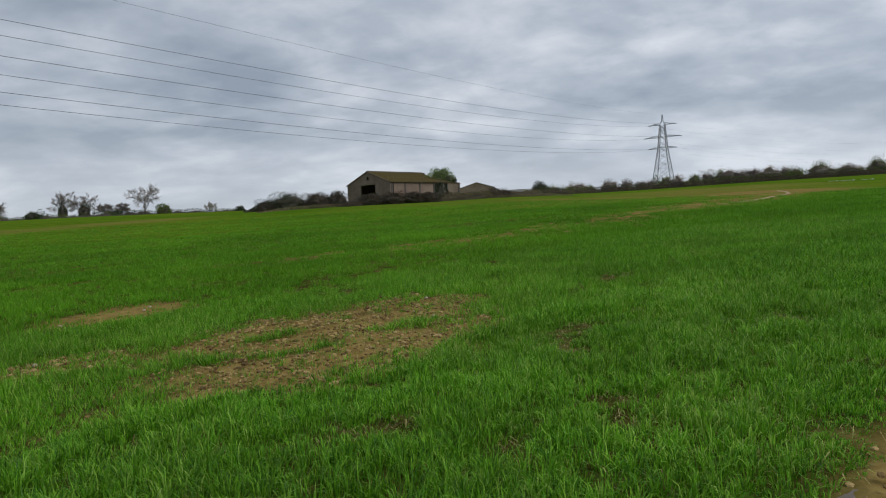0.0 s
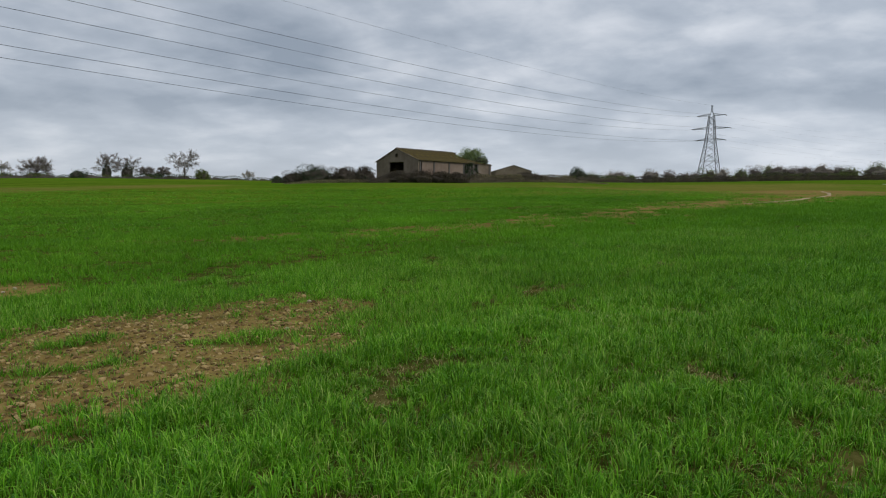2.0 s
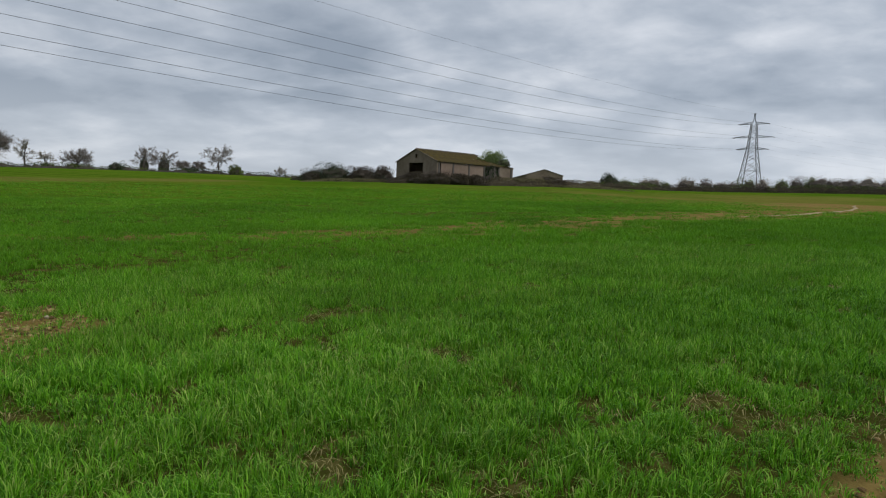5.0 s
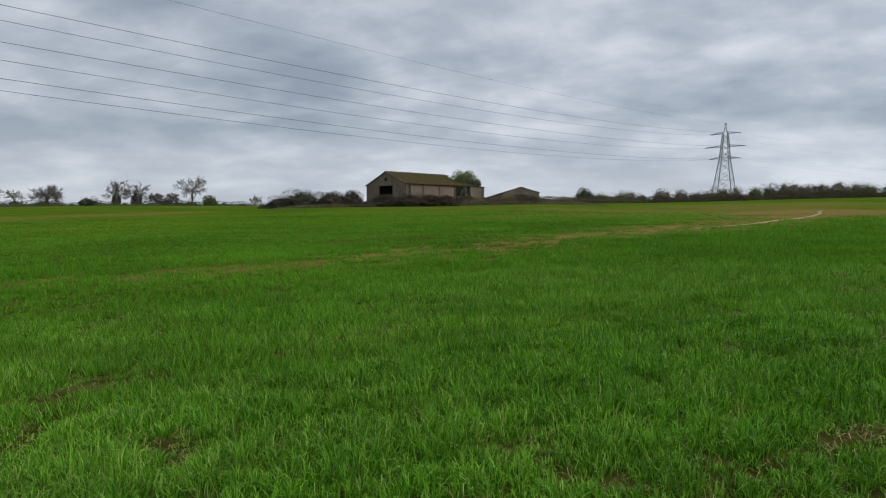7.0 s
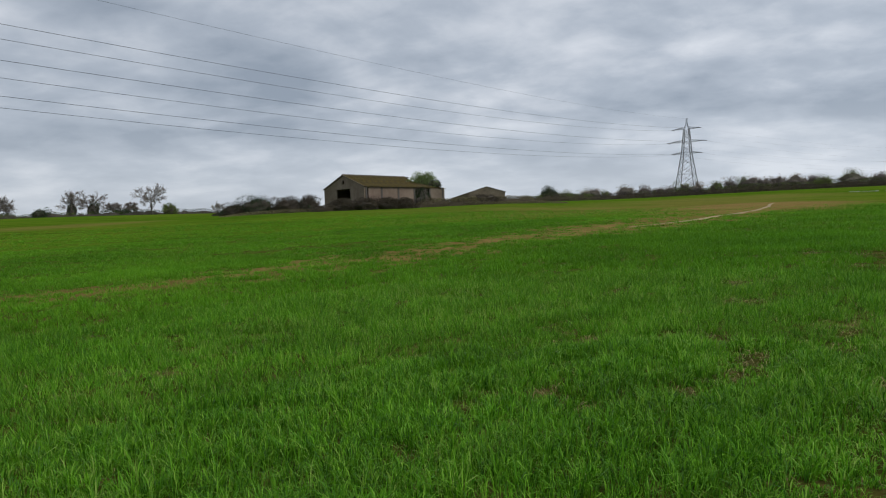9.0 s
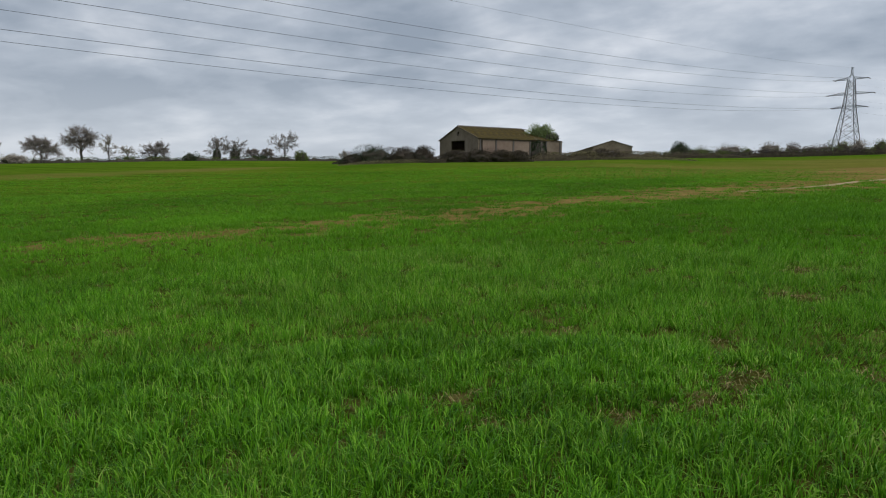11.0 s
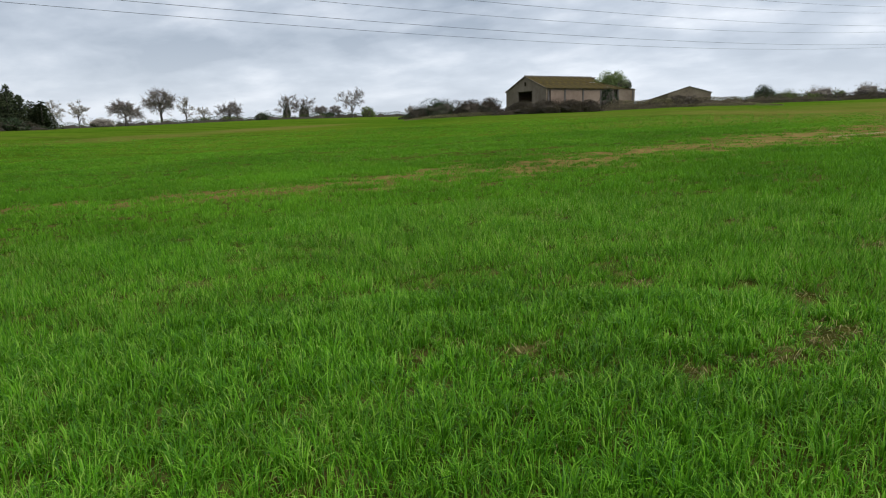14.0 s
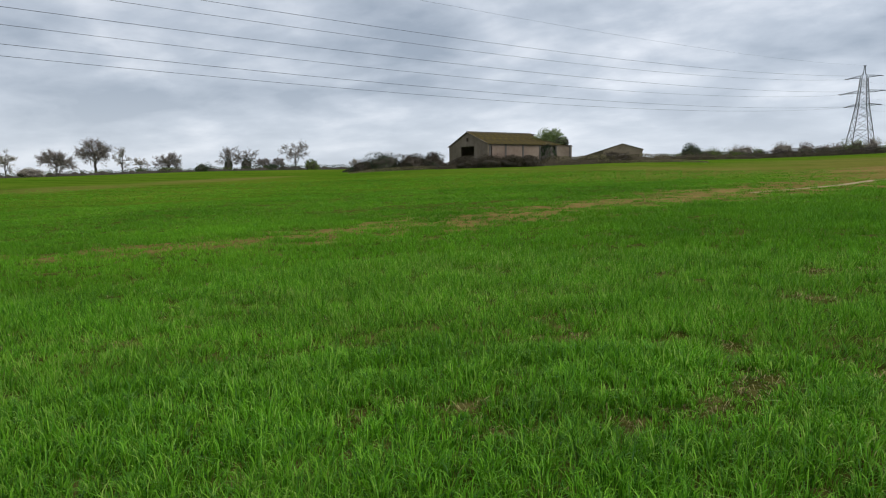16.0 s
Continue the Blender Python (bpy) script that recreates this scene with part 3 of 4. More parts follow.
# ---- building helpers ----
class Shape:
    """Gathers points and faces of one mesh."""

    def __init__(self):
        self.v, self.f = [], []

    def add(self, verts, faces):
        b = len(self.v)
        self.v += [tuple(p) for p in verts]
        self.f += [tuple(i + b for i in f) for f in faces]

    def box(self, x0, y0, z0, x1, y1, z1):
        self.add([(x, y, z) for z in (z0, z1) for x, y in ((x0, y0), (x1, y0), (x1, y1), (x0, y1))],
                 [(3, 2, 1, 0), (4, 5, 6, 7), (0, 1, 5, 4), (1, 2, 6, 5), (2, 3, 7, 6), (3, 0, 4, 7)])

    def tube(self, p, q, r0, r1, sides=5, cap=True):
        p, q = Vector(p), Vector(q)
        d = (q - p).normalized()
        a = d.orthogonal().normalized()
        b = d.cross(a)
        ring = []
        for c, r in ((p, r0), (q, r1)):
            for k in range(sides):
                t = 2 * math.pi * k / sides
                ring.append(c + (a * math.cos(t) + b * math.sin(t)) * r)
        fs = [(k, (k + 1) % sides, sides + (k + 1) % sides, sides + k) for k in range(sides)]
        if cap:
            fs += [tuple(range(sides - 1, -1, -1)), tuple(range(sides, 2 * sides))]
        self.add(ring, fs)

    def beam(self, p, q, w):
        self.tube(p, q, w * 0.7, w * 0.7, 4)

    def mesh(self, name, mat, smooth=False):
        me = bpy.data.meshes.new(name)
        me.from_pydata(self.v, [], self.f)
        me.materials.append(mat)
        if smooth:
            me.shade_smooth()
        return me


def part(name, shape, mat, parent, label="", smooth=False):
    ob = new(name, shape.mesh(name, mat, smooth) if isinstance(shape, Shape) else shape)
    ob.parent = parent
    return tagged(ob, label)


def thing(name, m, label, category, group="", kind=""):
    ob = new(name)
    ob.matrix_world = m
    return tagged(ob, label, category, group, kind)


# ---- trees ----
def limb(rng, shape, p, q, rise, r0, r1, segs, sides, wander):
    """A crooked tapering limb from p to q; returns points along it."""
    c = (p + q) / 2 + Vector((0, 0, rise))
    pts = []
    for k in range(segs + 1):
        f = k / segs
        b = p * (1 - f) ** 2 + c * (2 * f * (1 - f)) + q * f * f
        if 0 < k < segs:
            b = b + Vector((rng.gauss(0, 1), rng.gauss(0, 1), rng.gauss(0, 0.7))) * wander
        pts.append(b)
    for k in range(segs):
        a, b = r0 + (r1 - r0) * k / segs, r0 + (r1 - r0) * (k + 1) / segs
        shape.tube(pts[k], pts[k + 1], a, b, sides, cap=False)
    return pts


# trunk share of the height, limbs, twigs spread, upward pull
OAK = dict(trunk=0.24, limbs=17, second=9, third=5, up=0.12, thick=0.040)
ASH = dict(trunk=0.24, limbs=11, second=7, third=5, up=0.3, thick=0.024)
POPLAR = dict(trunk=0.30, limbs=18, second=4, third=3, up=3.0, thick=0.0085)


def bare_tree_meshes(seed, height, spread, spec, twig_w, trunk_mat, twig_mat):
    rng = random.Random(seed)
    wood, fine = Shape(), Shape()
    tr = spec["thick"] * height
    th = spec["trunk"] * height
    slim = spec is POPLAR
    tops = limb(rng, wood, Vector((0, 0, -0.3)), Vector((rng.gauss(0, 0.02) * height, rng.gauss(0, 0.02) * height, height * (0.9 if slim else 0.62))), 0, tr, tr * (0.12 if slim else 0.35), 6, 7, 0.008 * height)
    zc, rz, rx = (th * 0.75 + height) / 2, (height - th * 0.75) / 2, spread / 2

    def along(pts, f):
        k = min(int(f * (len(pts) - 1)), len(pts) - 2)
        return pts[k].lerp(pts[k + 1], f * (len(pts) - 1) - k)

    for i in range(spec["limbs"]):
        az = i * 2.4 + rng.uniform(-0.4, 0.4)
        if slim:
            f = 0.28 + 0.66 * (i + rng.random()) / spec["limbs"]
            p = along(tops, f)
            rr = rx * (1.15 - 0.45 * f) * rng.uniform(0.6, 1.1)
            q = Vector((math.cos(az) * rr, math.sin(az) * rr, min(height, p.z + height * rng.uniform(0.16, 0.26))))
        else:
            p = along(tops, min(0.98, rng.uniform(spec["trunk"] / 0.62 * 0.8, 0.95) if i else 0.97))
            el = math.asin(rng.uniform(-0.2, 0.98))
            q = Vector((math.cos(az) * math.cos(el) * rx, math.sin(az) * math.cos(el) * rx, zc + math.sin(el) * rz)) * 1.0
            q = p.lerp(q, rng.uniform(0.6, 0.95))
        main = limb(rng, wood, p, q, (q - p).length * 0.12 * (1 if q.z > p.z else -0.5), tr * (0.28 if slim else 0.45), tr * 0.10, 3 if slim else 5, 3 if slim else 5, (q - p).length * 0.05)
        for j in range(spec["second"]):
            a = along(main, rng.uniform(0.3, 1.0))
            out = (a - Vector((0, 0, th if slim else zc - rz * 0.25))).normalized() * (0.3 if slim else 1.1)
            d = (out + Vector((rng.gauss(0, 0.75), rng.gauss(0, 0.75), rng.gauss(spec["up"], 0.6)))).normalized()
            b = a + d * (height * 0.08 if slim else spread * rng.uniform(0.12, 0.24) * 0.88)
            sec = limb(rng, wood, a, b, 0.0, tr * 0.10, tr * 0.05, 1 if slim else 3, 3, spread * 0.012)
            for k in range(spec["third"]):
                a2 = along(sec, rng.uniform(0.25, 1.0))
                d2 = (d + Vector((rng.gauss(0, 0.5), rng.gauss(0, 0.5), rng.gauss(spec["up"] * 0.4, 0.5)))).normalized()
                b2 = a2 + d2 * (height * 0.06 if slim else spread * rng.uniform(0.09, 0.16) * 0.8)
                m2 = (a2 + b2) / 2
                s2 = d2.orthogonal().normalized() * twig_w * 0.8
                fine.add([a2 - s2, a2 + s2, b2], [(0, 1, 2)])
                for l in range(5 if slim else 9):
                    a3 = a2.lerp(b2, rng.uniform(0.1, 1.0))
                    d3 = (d2 + Vector((rng.gauss(0, 0.6), rng.gauss(0, 0.6), rng.gauss(spec["up"] * 0.3, 0.6)))).normalized()
                    b3 = a3 + d3 * (height * 0.05 if slim else spread * rng.uniform(0.06, 0.11))
                    s3 = d3.orthogonal().normalized()
                    s3.rotate(Matrix.Rotation(rng.uniform(0, 6.28), 3, d3))
                    s3 *= twig_w * rng.uniform(0.3, 0.65)
                    fine.add([a3 - s3, a3 + s3, b3], [(0, 1, 2)])
    return wood.mesh("trunk", trunk_mat, True), fine.mesh("crown", twig_mat)


def bare_tree(name, seed, bearing, dist, height, spread, spec, label, twig_w=0.05, trunk_mat=None, twig_mat=None, group=""):
    x, y, z = at(bearing, dist)
    a, b = bare_tree_meshes(seed, height, spread, spec, twig_w, trunk_mat or BARK, twig_mat or TWIG)
    t = thing(name, pose(x, y, z), label, "tree", group)
    part("trunk", a, None, t)
    part("crown", b, None, t)
    return t


def leaf_cloud(rng, n, radii, leaf, lumps=7, base=0.0, droop=0.0, core=0.0):
    """Small leaves in an uneven mass of lumps with gaps; core: size of the dense growth inside each lump."""
    rx, ry, rz = radii
    cs = [(rng.gauss(0, 0.34), rng.gauss(0, 0.34), rng.uniform(0.15, 0.72), rng.uniform(0.25, 0.5)) for _ in range(lumps)]
    sh = Shape()
    for _ in range(n // 2 if core else n):
        cx, cy, cz, cr = rng.choice(cs)
        d = Vector((rng.gauss(0, 1), rng.gauss(0, 1), rng.gauss(0, 1))).normalized() * cr * rng.uniform(0.55, 1.15) ** 0.6
        p = Vector(((cx + d.x) * rx, (cy + d.y) * ry, max(0.02, (cz + d.z * 0.7)) * rz + base))
        a = Vector((rng.gauss(0, 1), rng.gauss(0, 1), rng.gauss(0, 1) - droop)).normalized()
        b = a.orthogonal().normalized()
        b.rotate(Matrix.Rotation(rng.uniform(0, 6.28), 3, a))
        l = leaf * rng.uniform(0.6, 1.4)
        sh.add([p - b * l * 0.5, p + a * l, p + b * l * 0.5, p - a * l * 0.6], [(0, 1, 2), (0, 2, 3)])
    inner = Shape()
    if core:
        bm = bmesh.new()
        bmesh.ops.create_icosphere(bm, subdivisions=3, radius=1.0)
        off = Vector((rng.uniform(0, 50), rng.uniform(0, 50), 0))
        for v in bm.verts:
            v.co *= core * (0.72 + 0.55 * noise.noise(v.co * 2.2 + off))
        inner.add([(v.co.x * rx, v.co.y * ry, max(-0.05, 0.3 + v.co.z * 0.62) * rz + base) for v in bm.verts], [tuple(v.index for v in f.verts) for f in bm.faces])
        bm.free()
        # leaves lying close round the dense growth
        for _ in range(n // 2):
            p = Vector(rng.choice(inner.v))
            p = Vector((p.x, p.y, base)).lerp(p, rng.uniform(0.96, 1.16)) + Vector((rng.gauss(0, 0.05) * rx, rng.gauss(0, 0.05) * ry, rng.gauss(0, 0.04) * rz))
            a = Vector((rng.gauss(0, 1), rng.gauss(0, 1), rng.gauss(0, 1))).normalized()
            b = a.orthogonal().normalized() * leaf * rng.uniform(0.4, 0.7)
            sh.add([p - b, p + a * leaf, p + b, p - a * leaf * 0.6], [(0, 1, 2), (0, 2, 3)])
    return sh, inner


def stems(rng, n, radii, w=0.03):
    sh = Shape()
    for _ in range(n):
        a = rng.uniform(0, 6.28)
        r = rng.uniform(0, 0.8)
        p = Vector((math.cos(a) * r * radii[0] * 0.5, math.sin(a) * r * radii[1] * 0.5, -0.1))
        q = Vector((math.cos(a) * r * radii[0] * rng.uniform(0.7, 1.15), math.sin(a) * r * radii[1] * rng.uniform(0.7, 1.15), radii[2] * rng.uniform(0.5, 1.0)))
        m = (p + q) / 2 + Vector((rng.gauss(0, 0.1), rng.gauss(0, 0.1), 0.15)) * radii[2]
        sh.tube(p, m, w, w * 0.7, 3, cap=False)
        sh.tube(m, q, w * 0.7, w * 0.25, 3, cap=False)
    return sh


def bush(name, seed, bearing, dist, width, height, label, leaf_mat, stem_mat=None, leaf=0.13, n=900, n_stems=40, depth=None, category="bush", group="", pos=None):
    rng = random.Random(seed)
    x, y, z = pos or at(bearing, dist)
    t = thing(name, pose(x, y, z, 0, 0, bearing), label, category, group)
    radii = (width / 2, (depth or width * 0.8) / 2, height)
    part("stem_tangle", stems(rng, n_stems, radii), stem_mat or TWIG, t)
    leaves, inner = leaf_cloud(rng, int(n * 1.7) if n > 5000 else int(n * 3.6), radii, leaf * 0.62, lumps=13, core=0.8)
    part("foliage", leaves, leaf_mat, t)
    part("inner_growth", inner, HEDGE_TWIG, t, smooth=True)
    return t


# ---- pylons and lines ----
PY1 = Vector((97.6, 269.5, 8.3))
PY2 = Vector((-65.05, 31.52, 2.1))
LINE = Vector((PY1.x - PY2.x, PY1.y - PY2.y, 0)).normalized()
CROSS = Vector((-LINE.y, LINE.x, 0))


def pylon(name, base, height, arms, base_w, waist_w, top_w, waist_h, label, turn, insulators, heavy=1.0):
    """Four lattice legs, bracing, three pairs of crossarms and a peak. arms: height and half span."""
    t = thing(name, pose(base.x, base.y, base.z, 0, 0, turn), label, "pylon", "power line pylons")

    def half(z):
        if z < waist_h:
            return base_w / 2 + (waist_w - base_w) / 2 * z / waist_h
        return waist_w / 2 + (top_w - waist_w) / 2 * min(1, (z - waist_h) / (arms[-1][0] - waist_h))

    corners = ((1, 1), (-1, 1), (-1, -1), (1, -1))
    P = lambda c, z: Vector((c[0] * half(z), c[1] * half(z), z))
    levels = [0.0]
    while levels[-1] < arms[-1][0] - 0.8:
        levels.append(levels[-1] + max(1.1, half(levels[-1]) * ((1.25 if heavy > 1 else 1.7) if levels[-1] < waist_h else (1.6 if heavy > 1 else 2.0))))
    levels[-1] = arms[-1][0]
    for c in corners:
        s = Shape()
        s.tube(P(c, -0.3), P(c, waist_h), 0.10 * heavy, 0.09 * heavy, 4)
        s.tube(P(c, waist_h), P(c, arms[-1][0]), 0.09 * heavy, 0.07 * heavy, 4)
        part("leg", s, STEEL, t)
    for k in range(4):
        c, e = corners[k], corners[(k + 1) % 4]
        s = Shape()
        for z0, z1 in zip(levels, levels[1:]):
            s.beam(P(c, z0), P(e, z1), 0.068 * heavy)
            s.beam(P(e, z0), P(c, z1), 0.068 * heavy)
        for z in (levels[2::3] if heavy > 1 else (8.1,)):
            s.beam(P(c, z), P(e, z), 0.06 * heavy)
        part("bracing", s, STEEL, t)
    s = Shape()
    for k in range(4):
        s.beam(P(corners[k], 5.6), P(corners[(k + 1) % 4], 5.6), 0.05)
    part("anti_climb_guard", s, RUST, t, "rusty anti-climbing guard")
    for z, span in arms:
        for sgn in (-1, 1):
            s = Shape()
            tip = Vector((sgn * span, 0, z + 0.1))
            hw = half(z)
            for yy in (-hw, hw):
                s.beam((sgn * hw, yy, z), tip, 0.07 * heavy)
                s.beam((sgn * hw, yy, z + 0.8), tip, 0.07 * heavy)
                for f in (0.35, 0.68):
                    a = Vector((sgn * hw, yy, z)).lerp(tip, f)
                    b = Vector((sgn * hw, yy, z + 0.8)).lerp(tip, f)
                    s.beam(a, b, 0.05 * heavy)
            s.beam((sgn * hw, -hw, z), (sgn * hw, hw, z), 0.06)
            arm = part("crossarm", s, STEEL, t)
            s = Shape()
            if insulators == "hanging":
                for k in range(9):
                    zz = z - 0.25 - k * 0.17
                    s.tube((tip.x, 0, zz), (tip.x, 0, zz - 0.09), 0.13, 0.05, 8)
                s.tube((tip.x, 0, z + 0.1), (tip.x, 0, z - 1.9), 0.03, 0.03, 4)
            else:
                for dy in (-1, 1):
                    for k in range(9):
                        yy = dy * (0.3 + k * 0.17)
                        s.tube((tip.x, yy, z), (tip.x, yy + dy * 0.09, z - 0.01), 0.13, 0.05, 8)
                    s.tube((tip.x, 0, z + 0.05), (tip.x, dy * 1.9, z - 0.05), 0.03, 0.03, 4)
            part("insulator", s, GLASS, arm, "string of brown insulator discs")
    s = Shape()
    top = Vector((0, 0, height))
    for c in corners:
        s.beam(P(c, arms[-1][0]), (c[0] * 0.3, c[1] * 0.3, arms[-1][0] + 1.6), 0.08 * heavy)
        s.beam((c[0] * 0.3, c[1] * 0.3, arms[-1][0] + 1.6), (c[0] * 0.14, c[1] * 0.14, height), 0.07 * heavy)
    s.beam((-0.5, 0, height), (0.5, 0, height), 0.08 * heavy)
    s.beam((-0.35, 0, height - 0.5), (0.35, 0, height - 0.5), 0.08 * heavy)
    part("peak", s, STEEL, t)
    return t


ARMS1 = [(18.5, 5.6), (23.3, 7.5), (28.7, 5.5)]
ARMS2 = [(15.4, 3.0), (18.5, 3.5), (22.1, 2.4)]
TURN = math.degrees(math.atan2(CROSS.y, CROSS.x))
pylon("pylon", PY1, 33.0, ARMS1, 8.6, 3.5, 2.0, 18.5, "grey lattice steel pylon behind a distant hedge", TURN, "strained", 1.7)
pylon("pylon", PY2, 25.5, ARMS2, 4.3, 1.4, 0.9, 15.4, "grey lattice steel pylon rising behind a green bush", TURN, "hanging", 0.75)


def cable(p, q, sag, r=0.024):
    cu = bpy.data.curves.new("power_cable", "CURVE")
    cu.dimensions, cu.bevel_depth, cu.bevel_resolution = "3D", r, 1
    sp = cu.splines.new("POLY")
    n = 48
    sp.points.add(n)
    for k in range(n + 1):
        f = k / n
        c = p.lerp(q, f)
        sp.points[k].co = (c.x, c.y, c.z - sag * 4 * f * (1 - f), 1)
    cu.materials.append(CABLE)
    return tagged(new("power_cable", cu), "thin dark overhead power cable sagging between pylons", "cable", "overhead cables")


SAG = 3.8
FAR_A = PY1 + Vector((230, 110, 2))
FAR_B = PY2 - LINE * 260 + Vector((0, 0, -2))
for (h1, s1), (h2, s2) in zip(ARMS1, ARMS2):
    for sgn in (-1, 1):
        a = PY1 + CROSS * (s1 * sgn) + Vector((0, 0, h1 - 0.05))
        b = PY2 + CROSS * (s2 * sgn) + Vector((0, 0, h2 - 1.9))
        cable(a, b, SAG)
        cable(a, FAR_A + CROSS * (s1 * sgn) + Vector((0, 0, h1 - 2)), 6, 0.010)
        cable(b, FAR_B + CROSS * (s2 * sgn) + Vector((0, 0, h2 - 2)), 5)
cable(PY1 + Vector((0, 0, 33)), PY2 + Vector((0, 0, 25.5)), 3.0, 0.014)


# ---- barns ----
def sheet_mesh(w, l, pitch=0.15, depth=0.05):
    """A corrugated sheet, w across the waves (x) by l down them (y)."""
    s = Shape()
    n = int(w / pitch * 4)
    vs, fs = [], []
    for k in range(n + 1):
        x = w * k / n
        z = depth / 2 * math.sin(2 * math.pi * x / pitch)
        vs += [(x, 0, z), (x, l, z), (x, 0, z - 0.012), (x, l, z - 0.012)]
    for k in range(n):
        b = 4 * k
        fs += [(b, b + 4, b + 5, b + 1), (b + 2, b + 3, b + 7, b + 6)]
    fs += [(0, 1, 3, 2), (4 * n, 4 * n + 2, 4 * n + 3, 4 * n + 1)]
    s.add(vs, fs)
    return s


def gable_wall(t, x0, th, W, eave, ridge, holes, mat):
    """An end wall with openings, of upright strips cut to the roof line."""
    s = Shape()
    cuts = sorted({0, W, W / 2} | {v for h in holes for v in h[:2]})
    roof = lambda y: eave + (ridge - eave) * (1 - abs(y - W / 2) / (W / 2))
    for a, b in zip(cuts, cuts[1:]):
        spans, low = [], -0.6
        for y0, y1, z0, z1 in sorted(holes, key=lambda h: h[2]):
            if a >= y0 - 1e-6 and b <= y1 + 1e-6:
                spans.append((low, z0))
                low = z1
        spans.append((low, None))
        for z0, z1 in spans:
            za, zb = (z1, z1) if z1 is not None else (roof(a), roof(b))
            vs = [(x, y, z) for x in (x0, x0 + th) for y, z in ((a, z0), (b, z0), (b, zb), (a, za))]
            s.add(vs, [(3, 2, 1, 0), (4, 5, 6, 7), (0, 1, 5, 4), (1, 2, 6, 5), (2, 3, 7, 6), (3, 0, 4, 7)])
    bm = bmesh.new()
    vs = [bm.verts.new(v) for v in s.v]
    for fc in s.f:
        bm.faces.new([vs[k] for k in fc])
    bmesh.ops.remove_doubles(bm, verts=bm.verts, dist=0.002)
    me = bpy.data.meshes.new("gable_wall")
    bm.to_mesh(me)
    bm.free()
    me.materials.append(mat)
    return part("gable_wall", me, None, t)


def big_barn():
    W, L, EAVE, RIDGE, LR = 10.2, 15.15, 3.2, 5.0, 12.4
    t = thing("barn", pose(-7.46, 90.02, 3.74, 0, 0, 45.6), "derelict cement-walled barn with a mossy corrugated roof", "barn")
    gable_wall(t, 0.0, 0.22, W, EAVE, RIDGE, [(3.35, 6.9, 1.55, 3.05), (4.85, 5.4, 3.75, 4.3)], RENDER_WALL)
    gable_wall(t, L - 0.22, 0.22, W, EAVE, RIDGE - 1.2, [], RENDER_WALL)
    bays, bw = 5, L / 5
    for k in range(bays + 1):
        s = Shape()
        x = min(max(k * bw, 0.36), L - 0.36)
        s.box(x - 0.13, -0.06, -0.6, x + 0.13, 0.24, EAVE)
        part("post", s, CONCRETE, t)
    for k in range(bays):
        s = Shape()
        x0, x1 = k * bw + (0.75 if k == 0 else 0.14), (k + 1) * bw - 0.14
        if k == 3:
            s.box(x0, 0.02, -0.6, x1, 0.2, 1.1)
        else:
            s.box(x0, 0.02, -0.6, x1, 0.2, EAVE - (0.19 if k < 3 else 0.1))
        part("wall_panel", s, BLOCK if k < 4 else RENDER_WALL, t)
    s = Shape()
    s.box(0.3, W - 0.22, -0.6, L - 0.3, W, EAVE)
    part("rear_wall", s, BLOCK, t)
    s = Shape()
    s.box(0.2, -0.02, EAVE - 0.2, L, 0.2, EAVE - 0.02)
    part("eaves_beam", s, TIMBER, t)
    slope = math.hypot(W / 2, RIDGE - EAVE)
    ang = math.degrees(math.atan2(RIDGE - EAVE, W / 2))
    n = 12
    low, high = sheet_mesh(LR / n + 0.05, slope * 0.54).mesh("roof_sheet", MOSS_ROOF), sheet_mesh(LR / n + 0.05, slope * 0.52).mesh("roof_sheet", MOSS_ROOF)
    rng = random.Random(5)
    for k in range(n):
        for side in (0, 1):
            for me, d0 in ((low, -0.25), (high, slope * 0.49)):
                if k == n - 1 and me is high and side == 0:
                    continue
                ob = new("roof_sheet", me)
                ob.parent = t
                up = EAVE + 0.06 + (0.03 if me is high else 0) + rng.uniform(-0.01, 0.01)
                if side == 0:
                    m = pose(k * LR / n - 0.1, 0, up, ang, 0, 0) @ Matrix.Translation((0, d0, 0))
                else:
                    m = pose((k + 1) * LR / n - 0.1, W, up, 0, 0, 180) @ pose(0, 0, 0, ang, 0, 0) @ Matrix.Translation((0, d0, 0))
                ob.matrix_local = m
    # sagging sheets at the ruined end
    for k in range(3):
        ob = new("roof_sheet", low)
        ob.parent = t
        ob.matrix_local = pose(LR + 0.05 + k * 0.92, 0, EAVE + 0.05 - 0.02 * k, ang - 3 - 4 * k, 6 + 2 * k, 0) @ Matrix.Translation((0, -0.1, 0))
    s = Shape()
    s.tube((-0.12, W / 2, RIDGE + 0.1), (LR - 0.9, W / 2, RIDGE + 0.08), 0.13, 0.13, 6)
    part("ridge_cap", s, GREY_ROOF, t)
    for k in range(bays + 1):
        s = Shape()
        x = min(max(k * bw, 0.4), L - 0.4)
        hz = RIDGE - 0.35 if x < LR else RIDGE - 1.3
        s.beam((x, 0.2, EAVE - 0.15), (x, W / 2, hz), 0.1)
        s.beam((x, W - 0.2, EAVE - 0.15), (x, W / 2, hz), 0.1)
        s.beam((x, 0.2, EAVE - 0.15), (x, W - 0.2, EAVE - 0.15), 0.1)
        part("truss", s, TIMBER, t)
    for sgn, y0 in ((1, 0.0), (-1, W)):
        s = Shape()
        s.beam((-0.12, y0 - sgn * 0.2, EAVE - 0.02), (-0.12, W / 2, RIDGE + 0.06), 0.09)
        part("bargeboard", s, TIMBER, t)
    return t


